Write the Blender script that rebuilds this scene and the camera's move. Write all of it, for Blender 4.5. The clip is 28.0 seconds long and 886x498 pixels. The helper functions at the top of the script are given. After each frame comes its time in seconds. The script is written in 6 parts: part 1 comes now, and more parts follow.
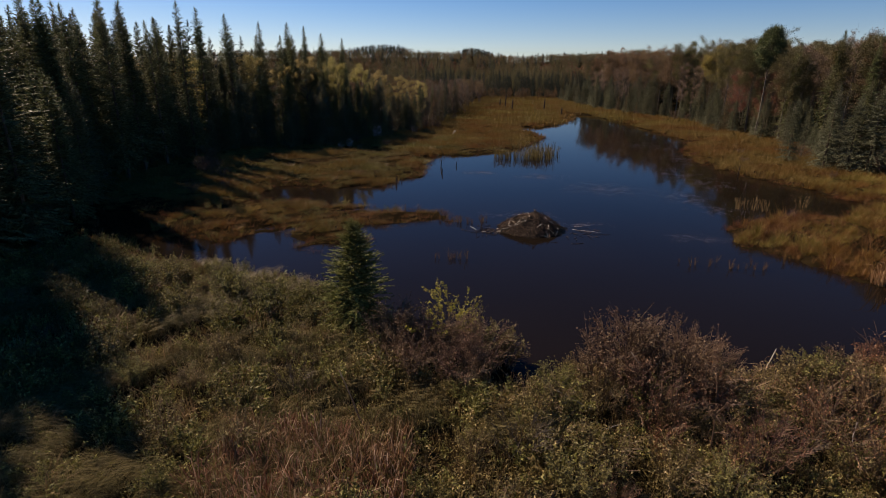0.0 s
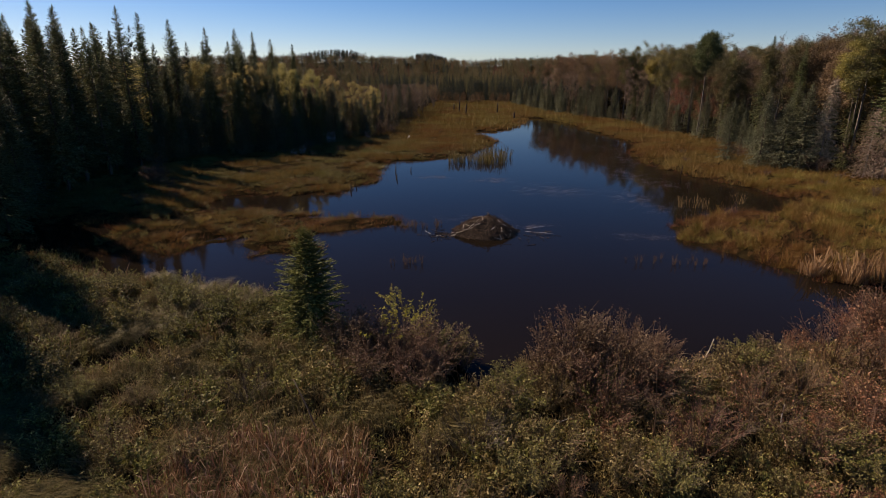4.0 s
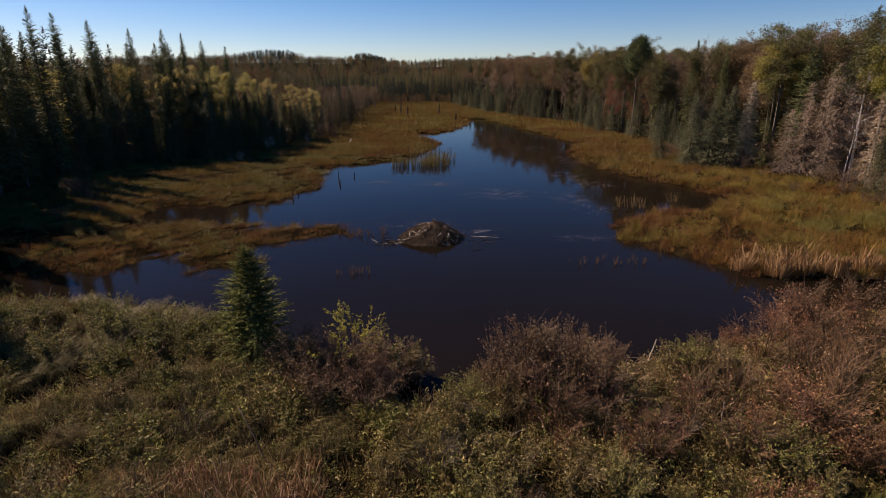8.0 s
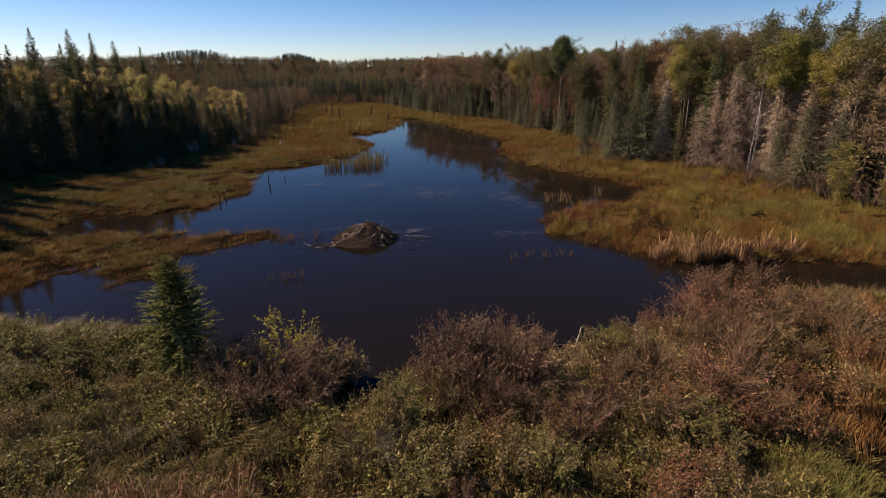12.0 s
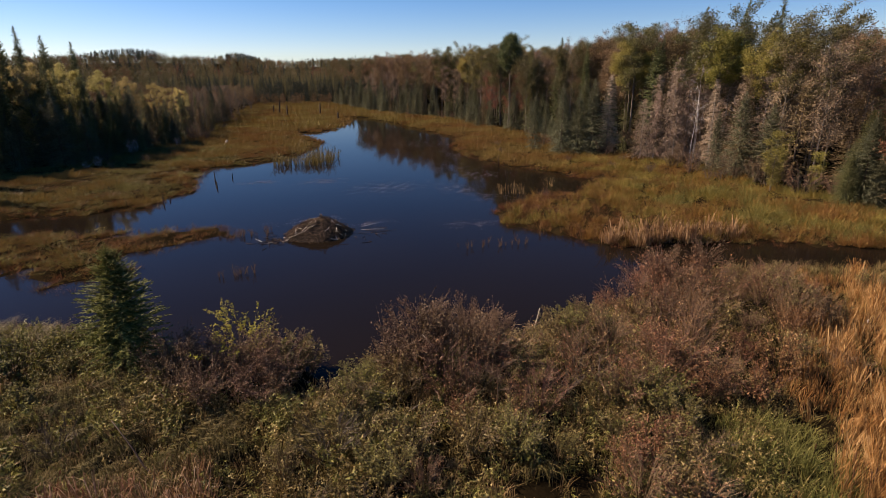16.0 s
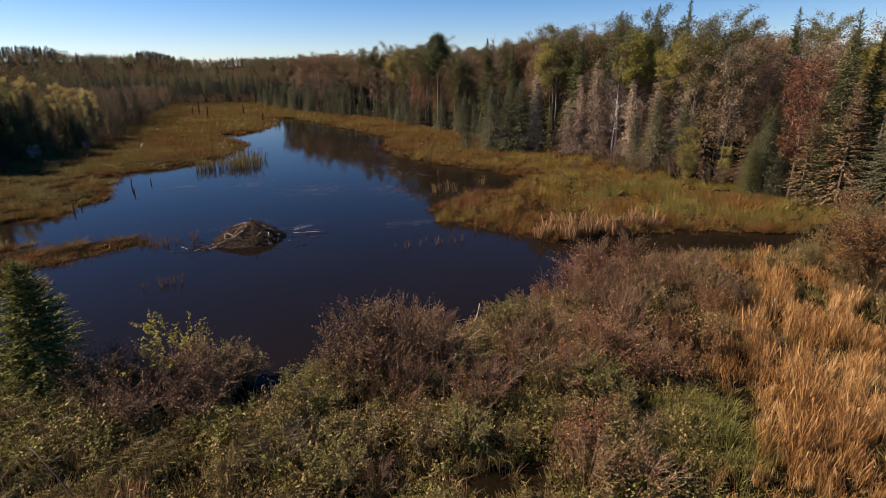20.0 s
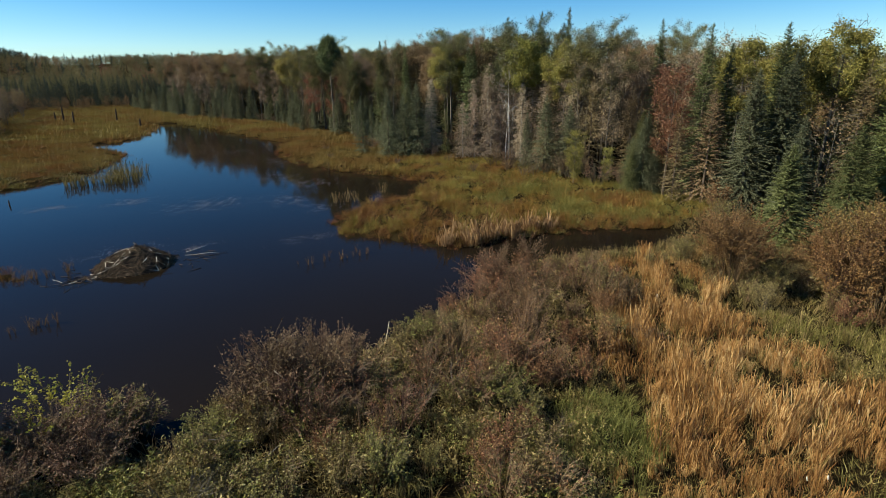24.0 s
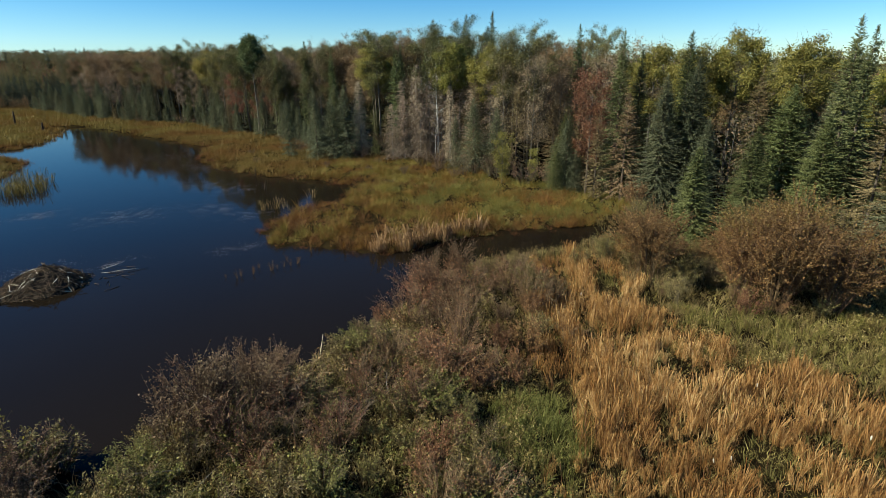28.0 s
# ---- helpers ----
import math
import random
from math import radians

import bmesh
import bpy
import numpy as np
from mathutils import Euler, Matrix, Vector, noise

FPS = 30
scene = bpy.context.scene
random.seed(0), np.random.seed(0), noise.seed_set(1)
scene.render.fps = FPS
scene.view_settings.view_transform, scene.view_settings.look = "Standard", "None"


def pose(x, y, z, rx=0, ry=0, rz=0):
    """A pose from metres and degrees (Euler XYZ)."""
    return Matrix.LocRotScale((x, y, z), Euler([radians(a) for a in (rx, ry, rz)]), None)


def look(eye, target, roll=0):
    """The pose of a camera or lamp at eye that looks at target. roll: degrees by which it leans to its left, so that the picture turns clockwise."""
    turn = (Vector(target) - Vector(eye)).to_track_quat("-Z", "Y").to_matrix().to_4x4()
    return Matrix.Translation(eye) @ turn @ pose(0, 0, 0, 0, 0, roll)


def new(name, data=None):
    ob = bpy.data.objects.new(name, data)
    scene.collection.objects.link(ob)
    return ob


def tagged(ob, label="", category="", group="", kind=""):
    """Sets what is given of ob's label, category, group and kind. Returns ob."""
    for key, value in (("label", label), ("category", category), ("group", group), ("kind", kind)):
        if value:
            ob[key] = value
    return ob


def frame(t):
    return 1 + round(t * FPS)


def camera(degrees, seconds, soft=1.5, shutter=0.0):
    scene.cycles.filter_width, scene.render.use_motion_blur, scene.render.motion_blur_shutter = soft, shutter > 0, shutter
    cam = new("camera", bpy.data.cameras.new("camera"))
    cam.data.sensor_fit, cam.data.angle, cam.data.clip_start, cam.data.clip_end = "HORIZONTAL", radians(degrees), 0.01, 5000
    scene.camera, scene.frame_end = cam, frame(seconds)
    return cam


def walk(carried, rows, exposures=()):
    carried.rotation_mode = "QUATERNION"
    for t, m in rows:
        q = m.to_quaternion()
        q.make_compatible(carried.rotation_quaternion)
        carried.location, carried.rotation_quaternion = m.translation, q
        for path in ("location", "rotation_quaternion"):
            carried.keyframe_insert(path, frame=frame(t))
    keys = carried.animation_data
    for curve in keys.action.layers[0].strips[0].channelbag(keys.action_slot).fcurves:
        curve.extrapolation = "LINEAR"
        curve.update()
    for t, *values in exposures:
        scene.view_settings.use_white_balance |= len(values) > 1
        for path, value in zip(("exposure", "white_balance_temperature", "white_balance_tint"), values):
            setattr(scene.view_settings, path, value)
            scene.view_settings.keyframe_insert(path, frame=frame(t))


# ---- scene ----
cam = camera(79.6, 28.0, 0.5)
PATH = [
    (0, (0.27, -0.323, 11.62), (0.029, 1.558, 10.986), 0.2),
    (0.5, (0.286, -0.382, 11.658), (0.062, 1.502, 11.025), 0.2),
    (1, (0.265, -0.467, 11.695), (0.067, 1.421, 11.064), 0.2),
    (1.5, (0.384, -0.433, 11.697), (0.205, 1.457, 11.069), 0.2),
    (2, (0.501, -0.439, 11.781), (0.339, 1.453, 11.154), 0.1),
    (2.5, (0.619, -0.392, 11.833), (0.477, 1.502, 11.207), -0.1),
    (3, (0.623, -0.497, 11.922), (0.503, 1.398, 11.296), 0.1),
    (3.5, (0.65, -0.572, 11.843), (0.545, 1.326, 11.221), 0.0),
    (5.5, (0.377, -0.655, 11.715), (0.336, 1.247, 11.097), 0.0),
    (6, (0.422, -0.598, 11.779), (0.399, 1.304, 11.162), 0.1),
    (6.5, (0.468, -0.547, 11.791), (0.47, 1.356, 11.175), 0.0),
    (7, (0.556, -0.449, 11.942), (0.585, 1.453, 11.325), -0.1),
    (7.5, (0.526, -0.298, 12.068), (0.593, 1.603, 11.45), -0.2),
    (8, (0.549, -0.227, 12.195), (0.66, 1.671, 11.575), -0.3),
    (8.5, (0.566, -0.272, 12.305), (0.731, 1.622, 11.685), -0.3),
    (9, (0.639, -0.312, 12.414), (0.855, 1.577, 11.794), -0.5),
    (9.5, (0.675, -0.337, 12.492), (0.924, 1.548, 11.87), -0.4),
    (10, (0.74, -0.353, 12.52), (1.001, 1.529, 11.897), -0.5),
    (10.5, (0.789, -0.426, 12.579), (1.066, 1.454, 11.956), -0.5),
    (11, (0.864, -0.448, 12.592), (1.164, 1.428, 11.968), -0.5),
    (11.5, (0.903, -0.513, 12.499), (1.225, 1.359, 11.874), -0.6),
    (12, (0.913, -0.622, 12.282), (1.249, 1.249, 11.659), -0.7),
    (12.5, (0.812, -0.719, 12.146), (1.157, 1.149, 11.523), -0.6),
    (14.5, (0.933, -0.787, 11.696), (1.346, 1.069, 11.074), -0.7),
    (15, (0.929, -0.749, 11.634), (1.369, 1.099, 11.011), -0.7),
    (15.5, (0.841, -0.692, 11.609), (1.311, 1.149, 10.986), -0.7),
    (16, (0.74, -0.62, 11.578), (1.244, 1.213, 10.955), -0.7),
    (16.5, (0.56, -0.626, 11.502), (1.089, 1.199, 10.879), -0.6),
    (17, (0.439, -0.714, 11.444), (0.989, 1.106, 10.821), -0.5),
    (17.5, (0.397, -0.795, 11.403), (0.976, 1.015, 10.782), -0.5),
    (18, (0.378, -0.792, 11.444), (0.99, 1.007, 10.823), -0.5),
    (18.5, (0.4, -0.727, 11.471), (1.045, 1.061, 10.849), -0.4),
    (19, (0.463, -0.7, 11.492), (1.138, 1.076, 10.869), -0.5),
    (19.5, (0.503, -0.661, 11.49), (1.208, 1.103, 10.866), -0.6),
    (20, (0.471, -0.617, 11.538), (1.21, 1.133, 10.913), -0.6),
    (20.5, (0.493, -0.483, 11.597), (1.267, 1.252, 10.972), -0.6),
    (21, (0.495, -0.401, 11.713), (1.306, 1.317, 11.086), -0.6),
    (21.5, (0.469, -0.393, 11.986), (1.321, 1.303, 11.355), -0.5),
    (23.5, (0.46, -0.414, 12.398), (1.457, 1.198, 11.762), -0.6),
    (24, (0.53, -0.445, 12.5), (1.581, 1.132, 11.863), -0.7),
    (24.5, (0.539, -0.484, 12.71), (1.625, 1.07, 12.071), -0.7),
    (25, (0.516, -0.44, 12.906), (1.62, 1.099, 12.263), -0.7),
    (25.5, (0.517, -0.346, 12.999), (1.648, 1.172, 12.355), -0.7),
    (26, (0.534, -0.424, 13.138), (1.687, 1.077, 12.492), -0.8),
    (26.5, (0.55, -0.506, 13.213), (1.725, 0.977, 12.566), -0.8),
    (27, (0.59, -0.563, 13.163), (1.788, 0.903, 12.517), -0.8),
    (27.5, (0.605, -0.63, 13.136), (1.825, 0.817, 12.489), -0.7),
    (28, (0.607, -0.715, 13.139), (1.848, 0.713, 12.49), -0.6),
]
EXPOSURES = [(0, 0.59, 7400, 26), (6, 0.64, 7400, 26), (12, 0.93, 7550, 27), (17, 1.06, 7500, 27), (21.5, 1.1, 7000, 17), (24, 1.13, 6380, -2), (28, 1.13, 6240, -5)]
walk(cam, [(t, look(eye, target, roll)) for t, eye, target, roll in PATH], EXPOSURES)

# ---- light ----
SUN_AZ, SUN_EL = 58.0, 37.0          # degrees to the left of +y, degrees above the horizon
sun_dir = Vector((-math.sin(radians(SUN_AZ)) * math.cos(radians(SUN_EL)), math.cos(radians(SUN_AZ)) * math.cos(radians(SUN_EL)), math.sin(radians(SUN_EL))))
world = bpy.data.worlds.new("sky")
scene.world = world
world.use_nodes = True
_sky = world.node_tree.nodes.new("ShaderNodeTexSky")
_sky.sky_type = "NISHITA"
_sky.sun_disc = False
_sky.sun_elevation, _sky.sun_rotation = radians(SUN_EL), radians(-SUN_AZ)
_sky.altitude, _sky.air_density, _sky.dust_density, _sky.ozone_density = 400, 0.85, 0.2, 2.4
world.node_tree.nodes["Background"].inputs["Strength"].default_value = 0.058
_deep = world.node_tree.nodes.new("ShaderNodeHueSaturation")
_deep.inputs["Saturation"].default_value = 1.45
world.node_tree.links.new(_sky.outputs[0], _deep.inputs["Color"])
_clear = world.node_tree.nodes.new("ShaderNodeMix")          # a dry, clear autumn sky
_clear.data_type, _clear.blend_type = "RGBA", "MULTIPLY"
_clear.inputs[0].default_value = 1.0
_clear.inputs[7].default_value = (0.92, 0.99, 1.12, 1)
world.node_tree.links.new(_deep.outputs[0], _clear.inputs[6])
world.node_tree.links.new(_clear.outputs[2], world.node_tree.nodes["Background"].inputs["Color"])
_lamp = bpy.data.lights.new("sun", "SUN")
_lamp.energy, _lamp.angle, _lamp.color = 5.0, radians(0.6), (1.0, 0.89, 0.73)
sun = new("sun", _lamp)
sun.matrix_world = look(sun_dir * 300, (0, 0, 0))



# ---- materials ----
def _ramp(nt, stops):
    n = nt.nodes.new("ShaderNodeValToRGB")
    e = n.color_ramp.elements
    while len(e) < len(stops):
        e.new(0.5)
    for k, c in enumerate(stops):
        e[k].position = k / max(1, len(stops) - 1)
        e[k].color = (*c, 1)
    return n


def foliage(name, stops, patch=0.25, patch_scale=0.12, translucent=0.2, vary=0.25, rough=0.6, grain=0.75, gloss=0.2, cool=1.2):
    """Leaves, needles or blades: each one its own shade, patches over metres, each plant a little different."""
    m = bpy.data.materials.new(name)
    m.use_nodes = True
    nt = m.node_tree
    N, L = nt.nodes, nt.links
    bsdf = N["Principled BSDF"]
    geo, info, tex = N.new("ShaderNodeNewGeometry"), N.new("ShaderNodeObjectInfo"), N.new("ShaderNodeTexNoise")
    tex.inputs["Scale"].default_value = patch_scale
    tex.inputs["Detail"].default_value = 3
    L.new(geo.outputs["Position"], tex.inputs["Vector"])
    mix = N.new("ShaderNodeMath")                      # island random + patch noise
    mix.operation = "MULTIPLY_ADD"
    L.new(tex.outputs["Fac"], mix.inputs[0])
    mix.inputs[1].default_value = patch * 4
    add = N.new("ShaderNodeMath")
    add.operation = "MULTIPLY_ADD"
    L.new(geo.outputs["Random Per Island"], add.inputs[0])
    add.inputs[1].default_value = grain
    add.inputs[2].default_value = 0.5 - grain / 2 - patch * 2
    L.new(add.outputs[0], mix.inputs[2])
    ramp = _ramp(nt, [(r, g, b * cool) for r, g, b in stops])
    L.new(mix.outputs[0], ramp.inputs[0])
    hsv = N.new("ShaderNodeHueSaturation")
    L.new(ramp.outputs[0], hsv.inputs["Color"])
    val = N.new("ShaderNodeMapRange")
    val.inputs["To Min"].default_value, val.inputs["To Max"].default_value = 1 - vary, 1 + vary
    L.new(info.outputs["Random"], val.inputs["Value"])
    L.new(val.outputs[0], hsv.inputs["Value"])
    hue = N.new("ShaderNodeMapRange")
    hue.inputs["To Min"].default_value, hue.inputs["To Max"].default_value = 0.485, 0.515
    wh = N.new("ShaderNodeTexWhiteNoise")
    wh.noise_dimensions = "1D"
    L.new(info.outputs["Random"], wh.inputs["W"])
    L.new(wh.outputs["Value"], hue.inputs["Value"])
    L.new(hue.outputs[0], hsv.inputs["Hue"])
    L.new(hsv.outputs[0], bsdf.inputs["Base Color"])
    bsdf.inputs["Roughness"].default_value = rough
    bsdf.inputs["Specular IOR Level"].default_value = gloss
    if translucent:
        tr, sh = N.new("ShaderNodeBsdfTranslucent"), N.new("ShaderNodeMixShader")
        L.new(hsv.outputs[0], tr.inputs["Color"])
        sh.inputs[0].default_value = translucent
        L.new(bsdf.outputs[0], sh.inputs[1])
        L.new(tr.outputs[0], sh.inputs[2])
        L.new(sh.outputs[0], N["Material Output"].inputs["Surface"])
    return m


def surface(name, stops, scale=4.0, fine=30.0, stretch=(1, 1, 1), rough=0.85, bump=0.4, depth=0.02, vary=0.2, gloss=0.12):
    """Bark, wood, soil: noise at two scales, with relief."""
    m = bpy.data.materials.new(name)
    m.use_nodes = True
    nt = m.node_tree
    N, L = nt.nodes, nt.links
    bsdf = N["Principled BSDF"]
    co, mp, info = N.new("ShaderNodeTexCoord"), N.new("ShaderNodeMapping"), N.new("ShaderNodeObjectInfo")
    mp.inputs["Scale"].default_value = stretch
    L.new(co.outputs["Object"], mp.inputs["Vector"])
    big, small = N.new("ShaderNodeTexNoise"), N.new("ShaderNodeTexNoise")
    big.inputs["Scale"].default_value, small.inputs["Scale"].default_value = scale, fine
    big.inputs["Detail"].default_value, small.inputs["Detail"].default_value = 5, 4
    for t in (big, small):
        L.new(mp.outputs[0], t.inputs["Vector"])
    s = N.new("ShaderNodeMath")
    s.operation = "MULTIPLY_ADD"
    s.inputs[1].default_value = 0.5
    L.new(small.outputs["Fac"], s.inputs[0])
    h2 = N.new("ShaderNodeMath")
    h2.operation = "MULTIPLY_ADD"
    h2.inputs[1].default_value, h2.inputs[2].default_value = 1.3, -0.4
    L.new(big.outputs["Fac"], h2.inputs[0])
    L.new(h2.outputs[0], s.inputs[2])
    ramp = _ramp(nt, stops)
    L.new(s.outputs[0], ramp.inputs[0])
    hsv = N.new("ShaderNodeHueSaturation")
    val = N.new("ShaderNodeMapRange")
    val.inputs["To Min"].default_value, val.inputs["To Max"].default_value = 1 - vary, 1 + vary
    L.new(info.outputs["Random"], val.inputs["Value"])
    L.new(val.outputs[0], hsv.inputs["Value"])
    L.new(ramp.outputs[0], hsv.inputs["Color"])
    L.new(hsv.outputs[0], bsdf.inputs["Base Color"])
    bsdf.inputs["Roughness"].default_value = rough
    bsdf.inputs["Specular IOR Level"].default_value = gloss
    b = N.new("ShaderNodeBump")
    b.inputs["Strength"].default_value, b.inputs["Distance"].default_value = bump, depth
    L.new(s.outputs[0], b.inputs["Height"])
    L.new(b.outputs[0], bsdf.inputs["Normal"])
    return m


def water_material():
    m = bpy.data.materials.new("pond_water")
    m.use_nodes = True
    N, L = m.node_tree.nodes, m.node_tree.links
    bsdf = N["Principled BSDF"]
    co, big, fine = N.new("ShaderNodeNewGeometry"), N.new("ShaderNodeTexNoise"), N.new("ShaderNodeTexNoise")
    big.inputs["Scale"].default_value, fine.inputs["Scale"].default_value = 0.08, 2.2
    fine.inputs["Detail"].default_value = 3
    for t in (big, fine):
        L.new(co.outputs["Position"], t.inputs["Vector"])
    ramp = _ramp(m.node_tree, [(0.0058, 0.0043, 0.003), (0.0092, 0.0067, 0.0045)])
    L.new(big.outputs["Fac"], ramp.inputs[0])
    L.new(ramp.outputs[0], bsdf.inputs["Base Color"])
    r = N.new("ShaderNodeMapRange")
    r.inputs["To Min"].default_value, r.inputs["To Max"].default_value = 0.02, 0.07
    L.new(big.outputs["Fac"], r.inputs["Value"])
    L.new(r.outputs[0], bsdf.inputs["Roughness"])
    bsdf.inputs["IOR"].default_value = 1.333
    bsdf.inputs["Specular IOR Level"].default_value = 0.09
    bsdf.inputs["Specular Tint"].default_value = (0.93, 0.82, 1, 1)
    b = N.new("ShaderNodeBump")
    b.inputs["Strength"].default_value, b.inputs["Distance"].default_value = 0.12, 0.02
    L.new(fine.outputs["Fac"], b.inputs["Height"])
    L.new(b.outputs[0], bsdf.inputs["Normal"])
    dimming, mix = N.new("ShaderNodeBsdfDiffuse"), N.new("ShaderNodeMixShader")      # peat-brown diffuse share, mixed in to dim the mirrored sky
    L.new(ramp.outputs[0], dimming.inputs["Color"])
    mix.inputs[0].default_value = 0.1
    L.new(bsdf.outputs[0], mix.inputs[1])
    L.new(dimming.outputs[0], mix.inputs[2])
    L.new(mix.outputs[0], N["Material Output"].inputs["Surface"])
    return m


M_NEEDLE = foliage("spruce_needles", [(0.0354, 0.0437, 0.0212), (0.1062, 0.118, 0.0543), (0.236, 0.2419, 0.1156)], 0.05, 0.3, 0.14, gloss=0.05, cool=0.95)
M_NEEDLE_BLUE = foliage("blue_green_needles", [(0.036, 0.041, 0.02), (0.108, 0.115, 0.056), (0.24, 0.242, 0.125)], 0.05, 0.3, 0.18, gloss=0.05)
M_NEEDLE_YOUNG = foliage("fresh_green_needles", [(0.042, 0.054, 0.02), (0.125, 0.148, 0.058), (0.29, 0.31, 0.15)], 0.05, 0.5, 0.1, gloss=0.05, cool=0.95)
M_NEEDLE_LONE = foliage("olive_green_needles", [(0.03, 0.038, 0.01), (0.09, 0.105, 0.03), (0.21, 0.22, 0.075)], 0.05, 0.5, 0.15, gloss=0.05, cool=0.95)
M_NEEDLE_DULL = foliage("dull_green_needles", [(0.032, 0.036, 0.015), (0.088, 0.094, 0.04), (0.19, 0.195, 0.09)], 0.05, 0.4, 0.12, gloss=0.05, cool=0.95)
M_NEEDLE_BROWN = foliage("thinning_brown_needles", [(0.06, 0.044, 0.024), (0.15, 0.11, 0.062), (0.27, 0.205, 0.12)], 0.08, 0.3, 0.1, gloss=0.05, cool=0.95)
M_NEEDLE_RUST = foliage("rust_needles", [(0.06, 0.02, 0.012), (0.11, 0.04, 0.02)], 0.08, 0.3, 0.08, gloss=0.05, cool=0.95)
M_DEADTWIG = foliage("dead_grey_twigs", [(0.145, 0.105, 0.073), (0.255, 0.187, 0.133), (0.39, 0.3, 0.22)], 0.05, 0.3, 0.0, cool=1.0)
M_ASPEN = foliage("aspen_leaves", [(0.075, 0.076, 0.016), (0.2, 0.18, 0.036), (0.42, 0.36, 0.09)], 0.1, 0.25, 0.4)
M_GOLD = foliage("golden_aspen_leaves", [(0.17, 0.14, 0.038), (0.34, 0.285, 0.078), (0.52, 0.44, 0.15)], 0.1, 0.15, 0.5, 0.25)
M_OLIVE = foliage("olive_leaves", [(0.0495, 0.0473, 0.0154), (0.11, 0.1012, 0.0286), (0.2035, 0.1782, 0.055)], 0.1, 0.2, 0.2)
M_GREENLEAF = foliage("green_leaves", [(0.03, 0.044, 0.013), (0.075, 0.1, 0.03), (0.15, 0.175, 0.058)], 0.06, 0.2, 0.3)
M_OCHRE = foliage("ochre_leaves", [(0.0805, 0.0529, 0.023), (0.1667, 0.1104, 0.0437), (0.276, 0.1898, 0.0782)], 0.1, 0.2, 0.25)
M_MAPLE = foliage("red_maple_leaves", [(0.08, 0.028, 0.015), (0.16, 0.066, 0.031), (0.28, 0.138, 0.068)], 0.06, 0.2, 0.3)
M_TWIG = foliage("brown_twigs", [(0.042, 0.025, 0.014), (0.09, 0.056, 0.031), (0.155, 0.1, 0.058)], 0.08, 0.2, 0.0, cool=1.0)
M_PINKTWIG = foliage("grey_pink_twigs", [(0.1013, 0.0675, 0.0405), (0.2025, 0.1418, 0.0891), (0.351, 0.2565, 0.162)], 0.08, 0.2, 0.0, cool=1.0)
M_PALETWIG = foliage("pale_brown_twigs", [(0.055, 0.033, 0.02), (0.125, 0.078, 0.047), (0.28, 0.185, 0.11)], 0.08, 0.2, 0.0, cool=1.0)
M_BRUSHTWIG = foliage("brown_brush_twigs", [(0.07, 0.045, 0.024), (0.145, 0.092, 0.047), (0.25, 0.165, 0.085)], 0.08, 0.2, 0.1, cool=1.0)
M_LIME = foliage("yellow_green_leaves", [(0.064, 0.058, 0.015), (0.155, 0.14, 0.037), (0.32, 0.28, 0.085)], 0.08, 0.3, 0.3)
M_GREYTWIG = foliage("grey_brown_twigs", [(0.035, 0.026, 0.018), (0.078, 0.058, 0.042), (0.14, 0.112, 0.084)], 0.08, 0.2, 0.0, cool=1.0)
M_SHRUB_PURPLE = foliage("purple_brown_leaves", [(0.036, 0.02, 0.011), (0.105, 0.06, 0.033), (0.17, 0.105, 0.058), (0.4, 0.29, 0.18)], 0.08, 0.3, 0.2, cool=1.0)
M_SHRUB_RED = foliage("reddish_brown_leaves", [(0.05, 0.022, 0.012), (0.13, 0.058, 0.028), (0.22, 0.11, 0.05), (0.5, 0.33, 0.18)], 0.08, 0.3, 0.2, cool=1.0)
M_ALDER = foliage("brown_alder_leaves", [(0.04, 0.022, 0.008), (0.108, 0.059, 0.02), (0.18, 0.108, 0.036), (0.4, 0.28, 0.11)], 0.12, 0.3, 0.2, cool=1.0)
M_SHRUB_YELLOW = foliage("yellow_willow_leaves", [(0.16, 0.145, 0.02), (0.34, 0.29, 0.035), (0.5, 0.42, 0.07)], 0.08, 0.3, 0.3)
M_SHRUB_OLIVE = foliage("olive_shrub_leaves", [(0.027, 0.022, 0.007), (0.1, 0.08, 0.024), (0.19, 0.152, 0.048), (0.48, 0.4, 0.2)], 0.1, 0.3, 0.25, cool=1.05)
M_FORB = foliage("bank_herb_leaves", [(0.028, 0.022, 0.008), (0.12, 0.092, 0.027), (0.22, 0.172, 0.054), (0.54, 0.44, 0.19)], 0.16, 0.35, 0.25, 0.0, cool=1.05)
M_FORB_GREEN = foliage("green_herb_leaves", [(0.022, 0.023, 0.006), (0.078, 0.072, 0.018), (0.16, 0.145, 0.038), (0.44, 0.38, 0.14)], 0.14, 0.35, 0.25, 0.0, cool=1.0)
M_GRASS = foliage("bank_grass_blades", [(0.05, 0.04, 0.015), (0.14, 0.1, 0.04), (0.34, 0.25, 0.12)], 0.16, 0.3, 0.25, 0.0, gloss=0.1, cool=1.0)
M_LODGED = foliage("lodged_grass_blades", [(0.03, 0.025, 0.009), (0.08, 0.064, 0.022), (0.135, 0.105, 0.038), (0.27, 0.21, 0.105)], 0.12, 0.3, 0.2, 0.0, gloss=0.1, cool=1.0)
M_GRASS_GREEN = foliage("green_grass_blades", [(0.055, 0.06, 0.015), (0.125, 0.12, 0.034), (0.27, 0.235, 0.085)], 0.12, 0.3, 0.25, 0.0, gloss=0.1, cool=1.0)
